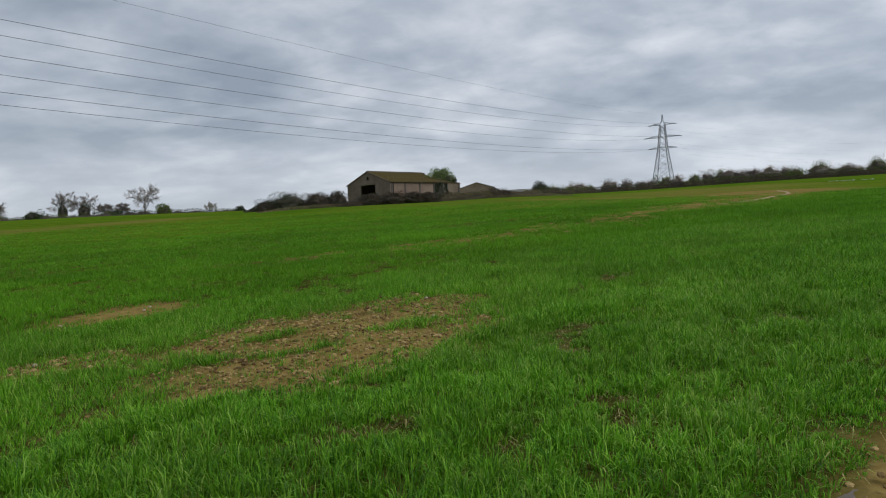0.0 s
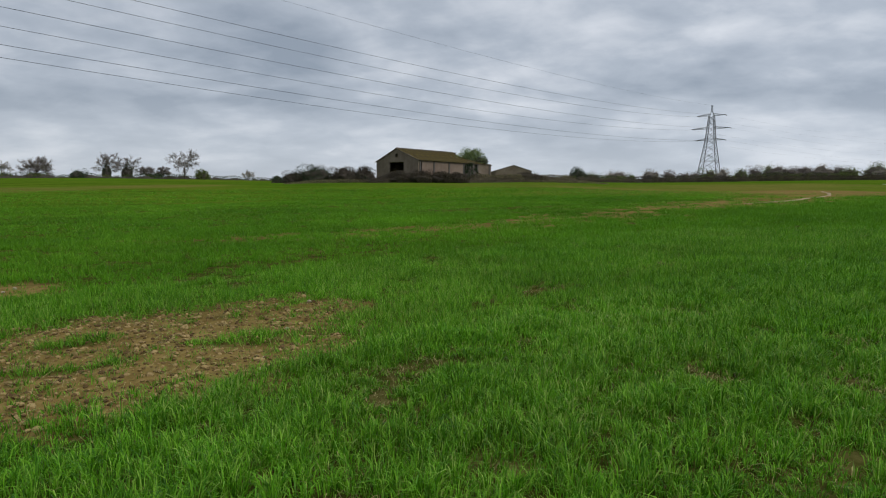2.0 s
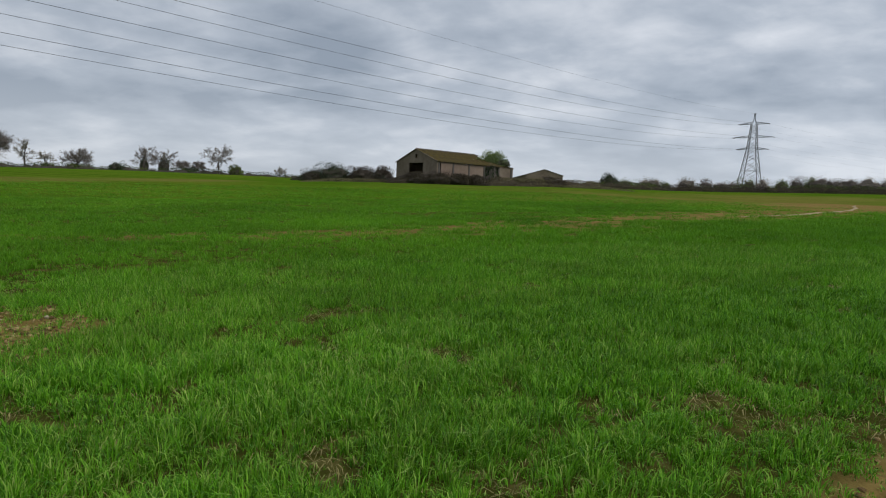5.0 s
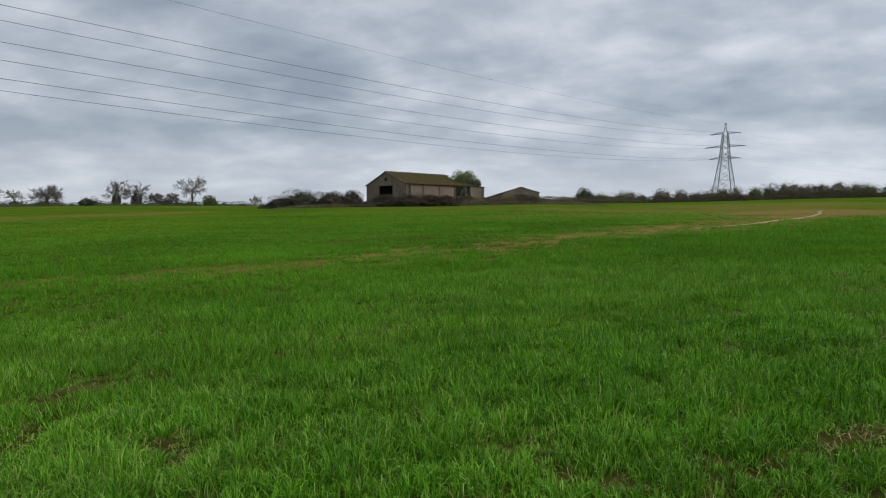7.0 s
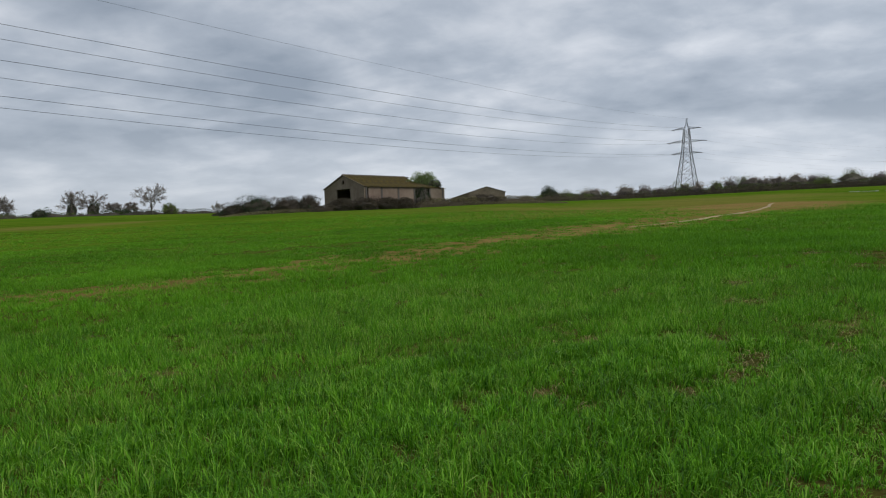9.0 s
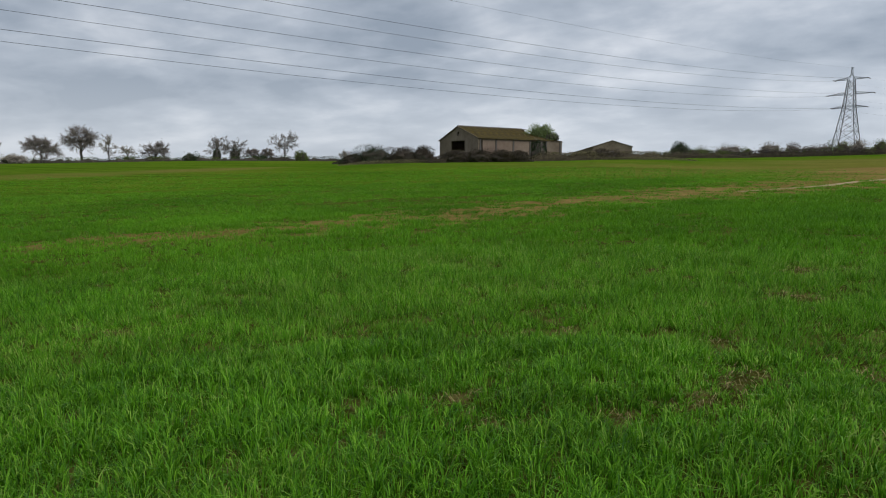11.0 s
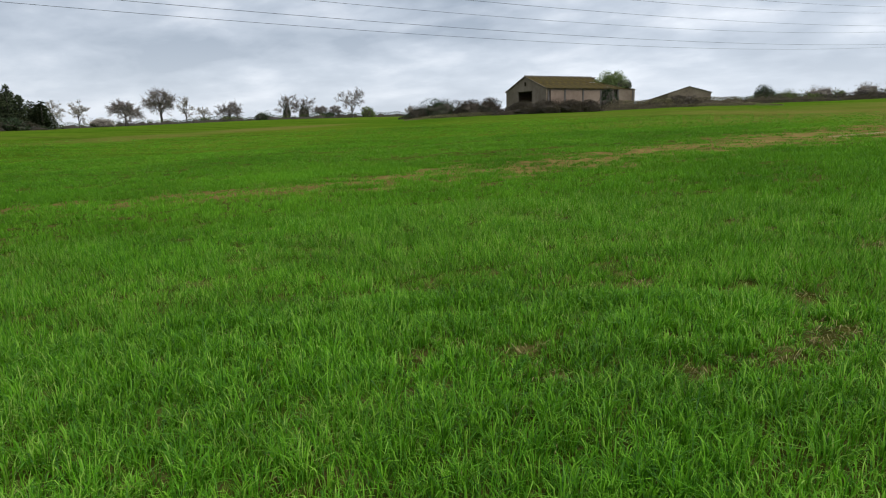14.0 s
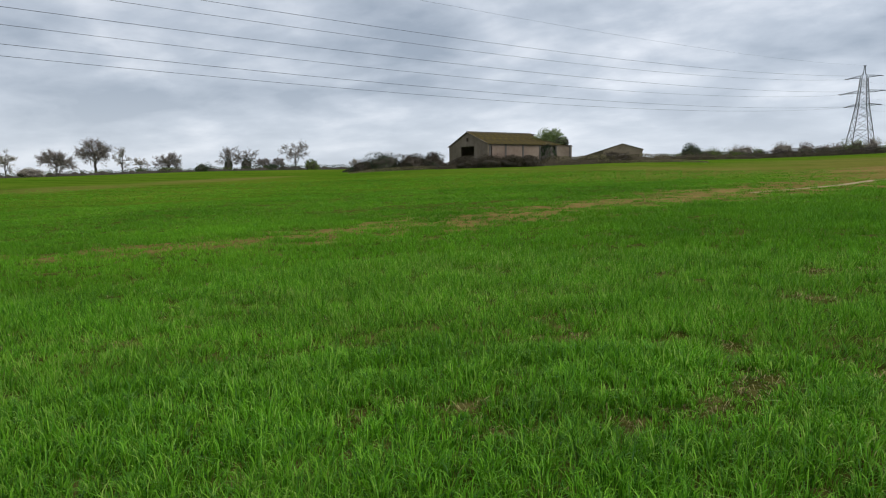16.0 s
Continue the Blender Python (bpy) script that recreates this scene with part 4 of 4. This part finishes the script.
def shed():
    """Shallow gable facing the field, with a lean-to carrying its roof on to one side."""
    x, y, z = at(-0.9, 200)
    t = thing("barn", pose(x, y, z - 0.3, 0, 0, -1.3), "low grey cement barn with a shallow roof behind brambles", "barn")
    W, L, EAVE, RIDGE = 11.8, 15.0, 4.7, 6.5
    h = W / 2
    slope = (RIDGE - EAVE) / h
    lean = 6.0
    front = [(-h, -0.6), (h, -0.6), (h, EAVE), (0, RIDGE), (-h, EAVE)]
    for y0 in (0.0, L):
        s = Shape()
        s.add([(a, y0 + d, b) for d in (0, 0.2) for a, b in front], [(4, 3, 2, 1, 0), (5, 6, 7, 8, 9)] + [(k, (k + 1) % 5, 5 + (k + 1) % 5, 5 + k) for k in range(5)])
        part("gable_wall", s, RENDER_WALL, t)
    for a in (-h, h - 0.2):
        s = Shape()
        s.box(a, 0.2, -0.6, a + 0.2, L, EAVE - 0.05)
        part("side_wall", s, BLOCK, t)
    s = Shape()
    low = EAVE - slope * lean
    s.add([(a, b, c) for b in (0.6, 0.8) for a, c in ((-h - lean, -0.6), (-h, -0.6), (-h, EAVE), (-h - lean, low))],
          [(0, 1, 2, 3), (7, 6, 5, 4), (0, 4, 5, 1), (1, 5, 6, 2), (2, 6, 7, 3), (3, 7, 4, 0)])
    part("lean_to_wall", s, RENDER_WALL, t)
    s = Shape()
    s.box(1.1, -0.05, 3.3, 2.0, 0.0, 4.1)
    part("shutter", s, TIMBER, t)
    ang = math.degrees(math.atan(slope))
    ls, rs = math.hypot(h + lean, slope * (h + lean)) + 0.2, math.hypot(h, slope * h) + 0.35
    for k in range(8):
        for w, turn, sgn in ((ls, 90, -1), (rs, -90, 1)):
            ob = new("roof_sheet", sheet_mesh(L / 8 + 0.05, w, 0.3, 0.08).mesh("roof_sheet", GREY_ROOF))
            ob.parent = t
            y0 = k * L / 8 - 0.2 if sgn < 0 else (k + 1) * L / 8 - 0.2
            ob.matrix_local = pose(0, y0, RIDGE + 0.08, 0, 0, turn) @ pose(0, 0, 0, -ang, 0, 0)


big_barn()
shed()


# ---- trees on the skyline ----
bare_tree("oak_tree", 11, 44.6, 235, 13.0, 12.6, OAK, "large bare spreading oak with a thick trunk", 0.06)
bare_tree("oak_tree", 12, 47.3, 215, 7.4, 10.0, OAK, "low bare oak with a wide flat crown", 0.06)
bare_tree("ash_tree", 13, 42.7, 235, 9.2, 6.5, ASH, "slender bare pale ash tree", 0.045, None, PALE_TWIG)
bare_tree("ash_tree", 14, 41.4, 235, 6.0, 5.0, ASH, "small slender bare pale tree", 0.045, None, PALE_TWIG)
bare_tree("ash_tree", 15, 50.6, 215, 9.0, 6.5, ASH, "bare upright pale tree", 0.045, None, PALE_TWIG)
bare_tree("ash_tree", 16, 52.3, 212, 8.8, 6.5, ASH, "bare upright pale tree", 0.045, None, PALE_TWIG)
bare_tree("oak_tree", 17, 39.2, 228, 6.3, 9.0, OAK, "small bare rounded tree over a low hedge", 0.05)
bare_tree("ash_tree", 118, 34.4, 235, 9.0, 8.5, ASH, "bare tree with ivy-clad trunk", 0.05)
bare_tree("ash_tree", 19, 33.0, 235, 8.8, 9.0, ASH, "bare tree with ivy-clad trunk", 0.05)
bare_tree("oak_tree", 20, 31.5, 232, 4.8, 5.5, OAK, "small bare hedgerow tree", 0.05)
bare_tree("oak_tree", 21, 30.2, 232, 4.6, 5.0, OAK, "small bare hedgerow tree", 0.05)
bare_tree("ash_tree", 122, 28.6, 217, 10.0, 9.6, ASH, "bare tree with upright limbs beside a green bush", 0.055)
bush("bush", 31, 27.2, 216, 5.6, 4.4, "dense dark green rounded bush", OLIVE_LEAF, leaf=0.3)
bare_tree("hedgerow_tree", 23, 23.4, 222, 4.6, 4.4, ASH, "small pale bare tree alone on the skyline", 0.05, None, PALE_TWIG)
bush("bush", 38, 20.9, 220, 3.4, 3.2, "small dark rounded bush on the skyline", DARK_LEAF, leaf=0.25)
bush("bush", 39, 31.0, 226, 6.5, 2.8, "dark green hedge scrub", DARK_LEAF, leaf=0.25)
bush("bush", 32, 36.6, 220, 5.0, 3.6, "dark dense evergreen bush", DARK_LEAF, leaf=0.3)
bush("ivy", 33, 34.4, 234, 4.0, 6.2, "dark ivy covering a tree trunk", DARK_LEAF, leaf=0.3, n=500, category="ivy")
bush("ivy", 34, 32.9, 234, 4.8, 6.2, "dark ivy covering a tree trunk", DARK_LEAF, leaf=0.3, n=600, category="ivy")
bush("bush", 35, 49.0, 205, 9, 3.4, "pale bare twiggy scrub", PALE_TWIG, leaf=0.25)
bush("bush", 36, 39.2, 226, 9, 2.2, "dark green hedge scrub", OLIVE_LEAF, leaf=0.25)
bush("bush", 37, 41.2, 228, 5, 2.4, "low green hedge scrub", OLIVE_LEAF, leaf=0.25)


def hedge_run(name, seed, a0, a1, r0, r1, height, mats, label, leaf, per_m, wave=0.35, depth=1.5, core=0.72):
    """A long uneven hedge as one mass of twigs and leaves round a dense inside."""
    rng = random.Random(seed)
    nrng = np.random.default_rng(seed)
    n_len = abs(math.radians(a1 - a0)) * (r0 + r1) / 2
    tall = lambda f: height * (1 - wave + 2 * wave * fbm(f * n_len, 0 * f + seed * 3.1, 4.0, seed)) * np.clip(np.minimum(f, 1 - f) * n_len / 3.5 + 0.12, 0, 1)
    n = int(n_len * per_m * 2)
    f = nrng.uniform(0, 1, n)
    az, r = np.radians(a0 + (a1 - a0) * f), r0 + (r1 - r0) * f + nrng.normal(0, depth * 0.4, n)
    x, y = SX - r * np.sin(az), SY + r * np.cos(az)
    z = terr(x, y) + tall(f) * nrng.uniform(0, 1, n) ** 0.75
    pick = np.minimum(len(mats) - 1, (fbm(f * n_len, 0 * f + 9.0, 5.0, seed + 4) * 2.2 * len(mats) * nrng.uniform(0.4, 1.0, n)).astype(int))
    shapes = [Shape() for _ in mats]
    for k in range(n):
        p = Vector((x[k], y[k], z[k]))
        a = Vector((rng.gauss(0, 0.7), rng.gauss(0, 0.7), rng.gauss(0.5, 0.8))).normalized()
        b = a.orthogonal().normalized()
        b.rotate(Matrix.Rotation(rng.uniform(0, 6.28), 3, a))
        l = leaf * 0.7 * rng.uniform(0.6, 1.5)
        shapes[pick[k]].add([p - b * l * 0.35, p + a * l * 1.3, p + b * l * 0.35, p - a * l * 0.5], [(0, 1, 2), (0, 2, 3)])
    t = thing(name, Matrix.Identity(4), label, "hedge", kind="stuff")
    for sh, m in zip(shapes, mats):
        if sh.v:
            part("twigs", sh, m, t)
    if core:
        m = max(4, int(n_len / 0.8))
        ff = np.linspace(0, 1, m + 1)
        hh = tall(ff) * core * nrng.uniform(0.7, 1.1, m + 1)
        sh, vs = Shape(), []
        for k in range(m + 1):
            a = a0 + (a1 - a0) * ff[k]
            rr = r0 + (r1 - r0) * ff[k]
            for dr, hz in ((-0.45, -0.2), (-0.42, 0.5), (-0.15, 1.0), (0.2, 0.95), (0.45, 0.4), (0.45, -0.2)):
                px, py, pz = at(a, rr + dr * depth + rng.gauss(0, 0.08))
                vs.append((px, py, pz + hz * hh[k] if hz > 0 else pz - 0.2))
        sh.add(vs, [(k * 6 + i, k * 6 + i + 1, k * 6 + i + 7, k * 6 + i + 6) for k in range(m) for i in range(5)])
        part("inner_growth", sh, mats[0], t)
    return t


hedge_run("hedge", 51, 55, 20, 224, 224, 1.9, (HEDGE_TWIG, OLIVE_LEAF, DARK_LEAF), "low distant hedge on the skyline", 0.22, 70, 0.55)
hedge_run("hedge", 52, 24.5, 15, 91, 86, 1.5, (BRAMBLE, DARK_LEAF, HEDGE_TWIG), "tangled brown bramble hedge", 0.11, 420, 0.5)
hedge_run("hedge", 53, 16, 6, 84, 85, 1.25, (BRAMBLE, HEDGE_TWIG, BRAMBLE), "tangled brown bramble hedge in front of the barn", 0.11, 420)
hedge_run("hedge", 54, 7, -6, 86, 104, 1.3, (BRAMBLE, DRY_GRASS, BRAMBLE), "brown brambles and dry grass", 0.11, 330)
hedge_run("dry_grass", 55, 24, -8, 82, 100, 0.42, (DRY_GRASS, DRY_GRASS), "strip of pale dry grass at the field edge", 0.08, 200, depth=2.0, core=0.0)
hedge_run("hedge", 56, -3, -12, 128, 140, 1.5, (BRAMBLE, OLIVE_LEAF, HEDGE_TWIG), "low dark tangled field hedge", 0.14, 200)
hedge_run("hedge", 57, -7, -44, 205, 205, 2.4, (BRAMBLE, OLIVE_LEAF, HEDGE_TWIG), "distant mixed hedge along the field edge", 0.17, 190)
for k, (az, r, w, h, lab, mat) in enumerate([
        (20.6, 88, 5.5, 2.9, "dark bramble mound with a green top", DARK_LEAF), (18.0, 87, 5.0, 2.5, "tangled brown bramble mound", BRAMBLE), (16.2, 87, 4.5, 2.6, "tangled brown bramble mound", BRAMBLE),
        (22.4, 90, 4.5, 1.8, "low tangled brown bramble mound", BRAMBLE), (13.2, 84, 4.2, 1.7, "brown bramble mound before a barn", BRAMBLE), (10.9, 83.5, 4.4, 1.8, "brown bramble mound before a barn", BRAMBLE),
        (9.0, 84, 4.0, 1.8, "brown bramble mound before a barn", BRAMBLE), (7.2, 84.5, 3.6, 1.6, "brown bramble mound before a barn", BRAMBLE), (-0.2, 97, 6.5, 1.9, "tangled brown bramble mound", BRAMBLE),
        (1.8, 95, 5.5, 1.5, "pale dry bramble mound", DRY_GRASS)]):
    bush("bush" if mat is DARK_LEAF else "bramble", 60 + k, az, r, w, h, lab, mat, BRAMBLE, leaf=0.11, n=2200, n_stems=60, depth=w * 0.6)

bush("bush", 95, -6.6, 172, 6.6, 5.0, "round dark evergreen bush behind a hedge", DARK_LEAF, leaf=0.2, n=7000, n_stems=40)

# spring tree and ivy at the ruined end of the barn
rngt = random.Random(77)
tx, ty = -7.46 + 0.7 * 12.9 - 0.71 * 2.2, 90.02 + 0.714 * 12.9 + 0.7 * 2.2
t = thing("tree", pose(tx, ty, 3.8), "small tree in fresh spring leaf growing through the barn", "tree")
part("trunk", stems(rngt, 30, (2.2, 2.2, 5.2), 0.07), BARK, t)
part("crown", leaf_cloud(rngt, 11000, (2.15, 2.15, 3.0), 0.085, lumps=22, base=2.9)[0], SPRING_LEAF, t)
bush("ivy", 78, 45, 0, 3.8, 3.7, "dark ivy smothering the barn wall", DARK_LEAF, leaf=0.17, n=1100, category="ivy", pos=(-7.46 + 0.7 * 10.6, 90.02 + 0.714 * 10.6 - 0.1, 3.8), depth=1.0)

bush("ivy", 79, 45, 0, 3.6, 1.6, "dark ivy heaped on the ruined barn end", DARK_LEAF, leaf=0.14, n=900, category="ivy", pos=(-7.46 + 0.7 * 14.2 - 0.71 * 1.4, 90.02 + 0.714 * 14.2 + 0.7 * 1.4, 6.9), depth=2.6)

# distant trees along the right hedge
for k in range(34):
    rr = random.Random(900 + k)
    az = -6.5 - k * 1.08 + rr.uniform(-0.4, 0.4)
    hgt = rr.uniform(3.6, 6.4) * (1.0 if az > -20 else 1.2)
    mat = rr.choice((TWIG, TWIG, PALE_TWIG, OLIVE_LEAF, OLIVE_LEAF))
    bush("hedgerow_bush", 900 + k, az, 212 + rr.uniform(-4, 8), rr.uniform(5, 9), hgt * 0.85, "rounded hedgerow bush in early leaf" if mat is OLIVE_LEAF else "rounded bare hedgerow bush", mat, leaf=0.24, n=800, group="hedgerow bushes")

# ---- wood on the left ----
poplars = []
for v in range(5):
    a, b = bare_tree_meshes(200 + v, 10.6, 3.3, POPLAR, 0.03, POPLAR_TWIG if v % 2 else TWIG, POPLAR_TWIG)
    x, y, z = at(66 + v * 6.0, 135)
    p = thing("poplar_tree", pose(x, y, z), "tall slender bare poplar in a plantation", "tree", "poplar plantation")
    part("trunk", a, None, p)
    part("crown", b, None, p)
    poplars.append(p)
rngp = random.Random(8)
for k in range(300):
    az = rngp.uniform(57.0, 98)
    r = rngp.uniform(118, 165)
    x, y, z = at(az, r)
    s = rngp.uniform(0.93, 1.02) * (0.5 + 0.46 * min(1, max(0, (az - 57) / 12)))
    copy_thing(rngp.choice(poplars), pose(x, y, z, 0, 0, rngp.uniform(0, 360)) @ Matrix.Diagonal((1, 1, s, 1)))


def conifer(seed, height, width):
    rng = random.Random(seed)
    trunk = Shape()
    trunk.tube((0, 0, -0.3), (0, 0, height * 0.97), 0.16, 0.03, 6)
    sh = Shape()
    z = height * 0.06
    while z < height:
        f = 1 - z / height
        rad = width / 2 * min(1, f * 1.6) ** 0.7 * (0.8 + 0.4 * rng.random()) + 0.12
        for k in range(max(4, int(9 * f + 3))):
            a = rng.uniform(0, 6.28)
            rr = rad * rng.uniform(0.6, 1.25)
            for s in range(6):
                q = (s + rng.random()) / 6
                p = Vector((math.cos(a) * rr * q, math.sin(a) * rr * q, z - rr * q * 0.22 + rng.gauss(0, 0.06)))
                d = Vector((math.cos(a + rng.gauss(0, 0.7)), math.sin(a + rng.gauss(0, 0.7)), rng.gauss(0.1, 0.45)))
                b = d.orthogonal().normalized()
                l = 0.30 * rng.uniform(0.6, 1.3)
                sh.add([p - b * l * 0.3, p + d * l, p + b * l * 0.3], [(0, 1, 2)])
        z += height * 0.035
    return trunk, sh


conifers = []
for v in range(4):
    trunk, sh = conifer(300 + v, 5.6, 3.8)
    x, y, z = at(54.8 + v * 2.4, 112)
    c = thing("conifer_tree", pose(x, y, z), "dark green conifer at the edge of a wood", "tree", "conifers at the wood edge")
    part("trunk", trunk, BARK, c)
    part("crown", sh, NEEDLE, c)
    conifers.append(c)
for k in range(100):
    f = rngp.random()
    az = 52.8 + 12.0 * f
    r = 105 + rngp.uniform(0, 14) - 6 * f
    x, y, z = at(az, r)
    s = rngp.uniform(0.75, 1.12) * (0.66 if az < 53.6 else 0.85 if az < 54.8 else 1.0)
    copy_thing(rngp.choice(conifers), pose(x, y, z, 0, 0, rngp.uniform(0, 360)) @ Matrix.Diagonal((1, 1, s, 1)))
hedge_run("hedge", 58, 52.4, 98, 103, 84, 1.2, (HEDGE_TWIG, DARK_LEAF, BRAMBLE), "brown scrub along the foot of the wood", 0.13, 330, depth=2.5)
for k, (az, r, w, h, mat) in enumerate([(57.5, 99, 5, 1.6, HEDGE_TWIG), (60.5, 97, 5, 2.4, OLIVE_LEAF), (63.5, 95, 4.5, 2.4, BRAMBLE), (55.0, 101, 4.5, 1.9, DARK_LEAF), (66.5, 92, 5, 1.9, HEDGE_TWIG)]):
    bush("scrub_bush", 400 + k, az, r, w, h, "brown scrub bush at the foot of a wood", mat, BRAMBLE, leaf=0.2, n=1300, n_stems=50)
bush("bush", 410, 71.7, 73.5, 6.6, 4.4, "large dense green bush below a pylon", OLIVE_LEAF, leaf=0.14, n=9500, n_stems=60)
bush("bush", 411, 70.4, 74, 3.8, 3.7, "dense green bush below a pylon", OLIVE_LEAF, leaf=0.14, n=5500, n_stems=40)

# pale goalpost beside the bush
gx, gy, gz = at(73.25, 68.5)
t = thing("goalpost", pose(gx, gy, gz, 0, 0, 72), "pale timber goalpost with a thin crossbar beside a bush", "goalpost")
for dx, mat, r in ((0.0, PALE_TIMBER, 0.075), (3.9, TIMBER, 0.045)):
    s = Shape()
    s.tube((dx, 0, -0.3), (dx, 0, 2.5), r, r * 0.9, 8)
    part("post", s, mat, t)
s = Shape()
s.tube((-0.3, 0, 2.45), (4.1, 0, 2.45), 0.025, 0.025, 6)
part("crossbar", s, CONCRETE, t)


# ---- clods, stones and straw in the bare soil ----
def lump(rng, r):
    bm = bmesh.new()
    bmesh.ops.create_icosphere(bm, subdivisions=1, radius=r)
    for v in bm.verts:
        v.co *= rng.uniform(0.7, 1.2)
        v.co.z *= 0.65
    vs, fs = [tuple(v.co) for v in bm.verts], [tuple(v.index for v in f.verts) for f in bm.faces]
    bm.free()
    return vs, fs


def litter():
    rng = np.random.default_rng(12)
    prng = random.Random(12)
    lumps = [lump(prng, 1.0) for _ in range(6)]
    clods, straw = Shape(), Shape()
    xs = np.concatenate([rng.uniform(-6, 2, 26000), rng.uniform(-10, 18, 60000)])
    ys = np.concatenate([rng.uniform(3.5, 10.5, 26000), rng.uniform(-2, 24, 60000)])
    b = bare_cover(xs, ys)
    s = V[0] * xs + V[1] * ys
    ok = (rng.uniform(0, 1, len(xs)) < b) & (s > -2.2) & (s < 9.5)
    xs, ys = xs[ok], ys[ok]
    zs = ground_z(xs, ys) + np.where(s[ok] < 1.15, 0.035, 0.0)
    for k, (x, y, z) in enumerate(zip(xs, ys, zs)):
        if k % 5 < 3:
            if k % 2 and k > 14000:
                continue
            vs, fs = lumps[k % 6]
            r = prng.uniform(0.006, 0.026) * (1.6 if prng.random() < 0.12 else 1)
            c, q = math.cos(k), math.sin(k)
            clods.add([(x + (a * c - bb * q) * r, y + (a * q + bb * c) * r, z + h * r + 0.004) for a, bb, h in vs], fs)
        else:
            a, l = prng.uniform(0, 6.28), prng.uniform(0.04, 0.14)
            dx, dy = math.cos(a) * l, math.sin(a) * l
            h = prng.uniform(0.01, 0.05)
            straw.add([(x, y, z + 0.01), (x - dy * 0.04, y + dx * 0.04, z + 0.012), (x + dx, y + dy, z + h)], [(0, 1, 2)])
    tagged(new("soil_clods", clods.mesh("soil_clods", SOIL)), "crumbly brown soil clods on the bare ground", "soil", kind="stuff")
    tagged(new("straw_litter", straw.mesh("straw_litter", STRAW)), "dry straw and dead grass on bare soil", "straw", kind="stuff")
    for k in range(45):
        while True:
            x, y = prng.uniform(-6, 12), prng.uniform(0, 12)
            if float(bare_cover(x, y)) > 0.6 and -1.5 < V[0] * x + V[1] * y:
                break
        vs, fs = lumps[k % 6]
        r = prng.uniform(0.018, 0.042)
        sh = Shape()
        sh.add([(a * r, bb * r * 0.8, h * r) for a, bb, h in vs], fs)
        ob = new("stone", sh.mesh("stone", STONE))
        ob.matrix_world = pose(x, y, float(ground_z(x, y)) + r * 0.3, 0, 0, prng.uniform(0, 360))
        tagged(ob, "pale flint stone lying on bare soil", "stone", "stones on the soil")


litter()

# pale sheeting far out in the field
for k, (az, r, l) in enumerate([(-30.6, 122, 1.2), (-31.6, 122, 2.0), (-33.0, 121, 1.6)]):
    x, y, z = at(az, r)
    s = Shape()
    s.tube((-l / 2, 0, 0.05), (l / 2, 0.3, 0.06), 0.026, 0.02, 6)
    s.tube((l / 2, 0.3, 0.06), (l / 2 + 0.3, 0.2, 0.1), 0.08, 0.05, 6)
    ob = new("plastic_sheet", s.mesh("plastic_sheet", WHITE, True))
    ob.matrix_world = pose(x, y, z, 0, 0, az)
    tagged(ob, "crumpled strip of pale plastic sheeting on the field", "sheeting", "plastic sheeting")
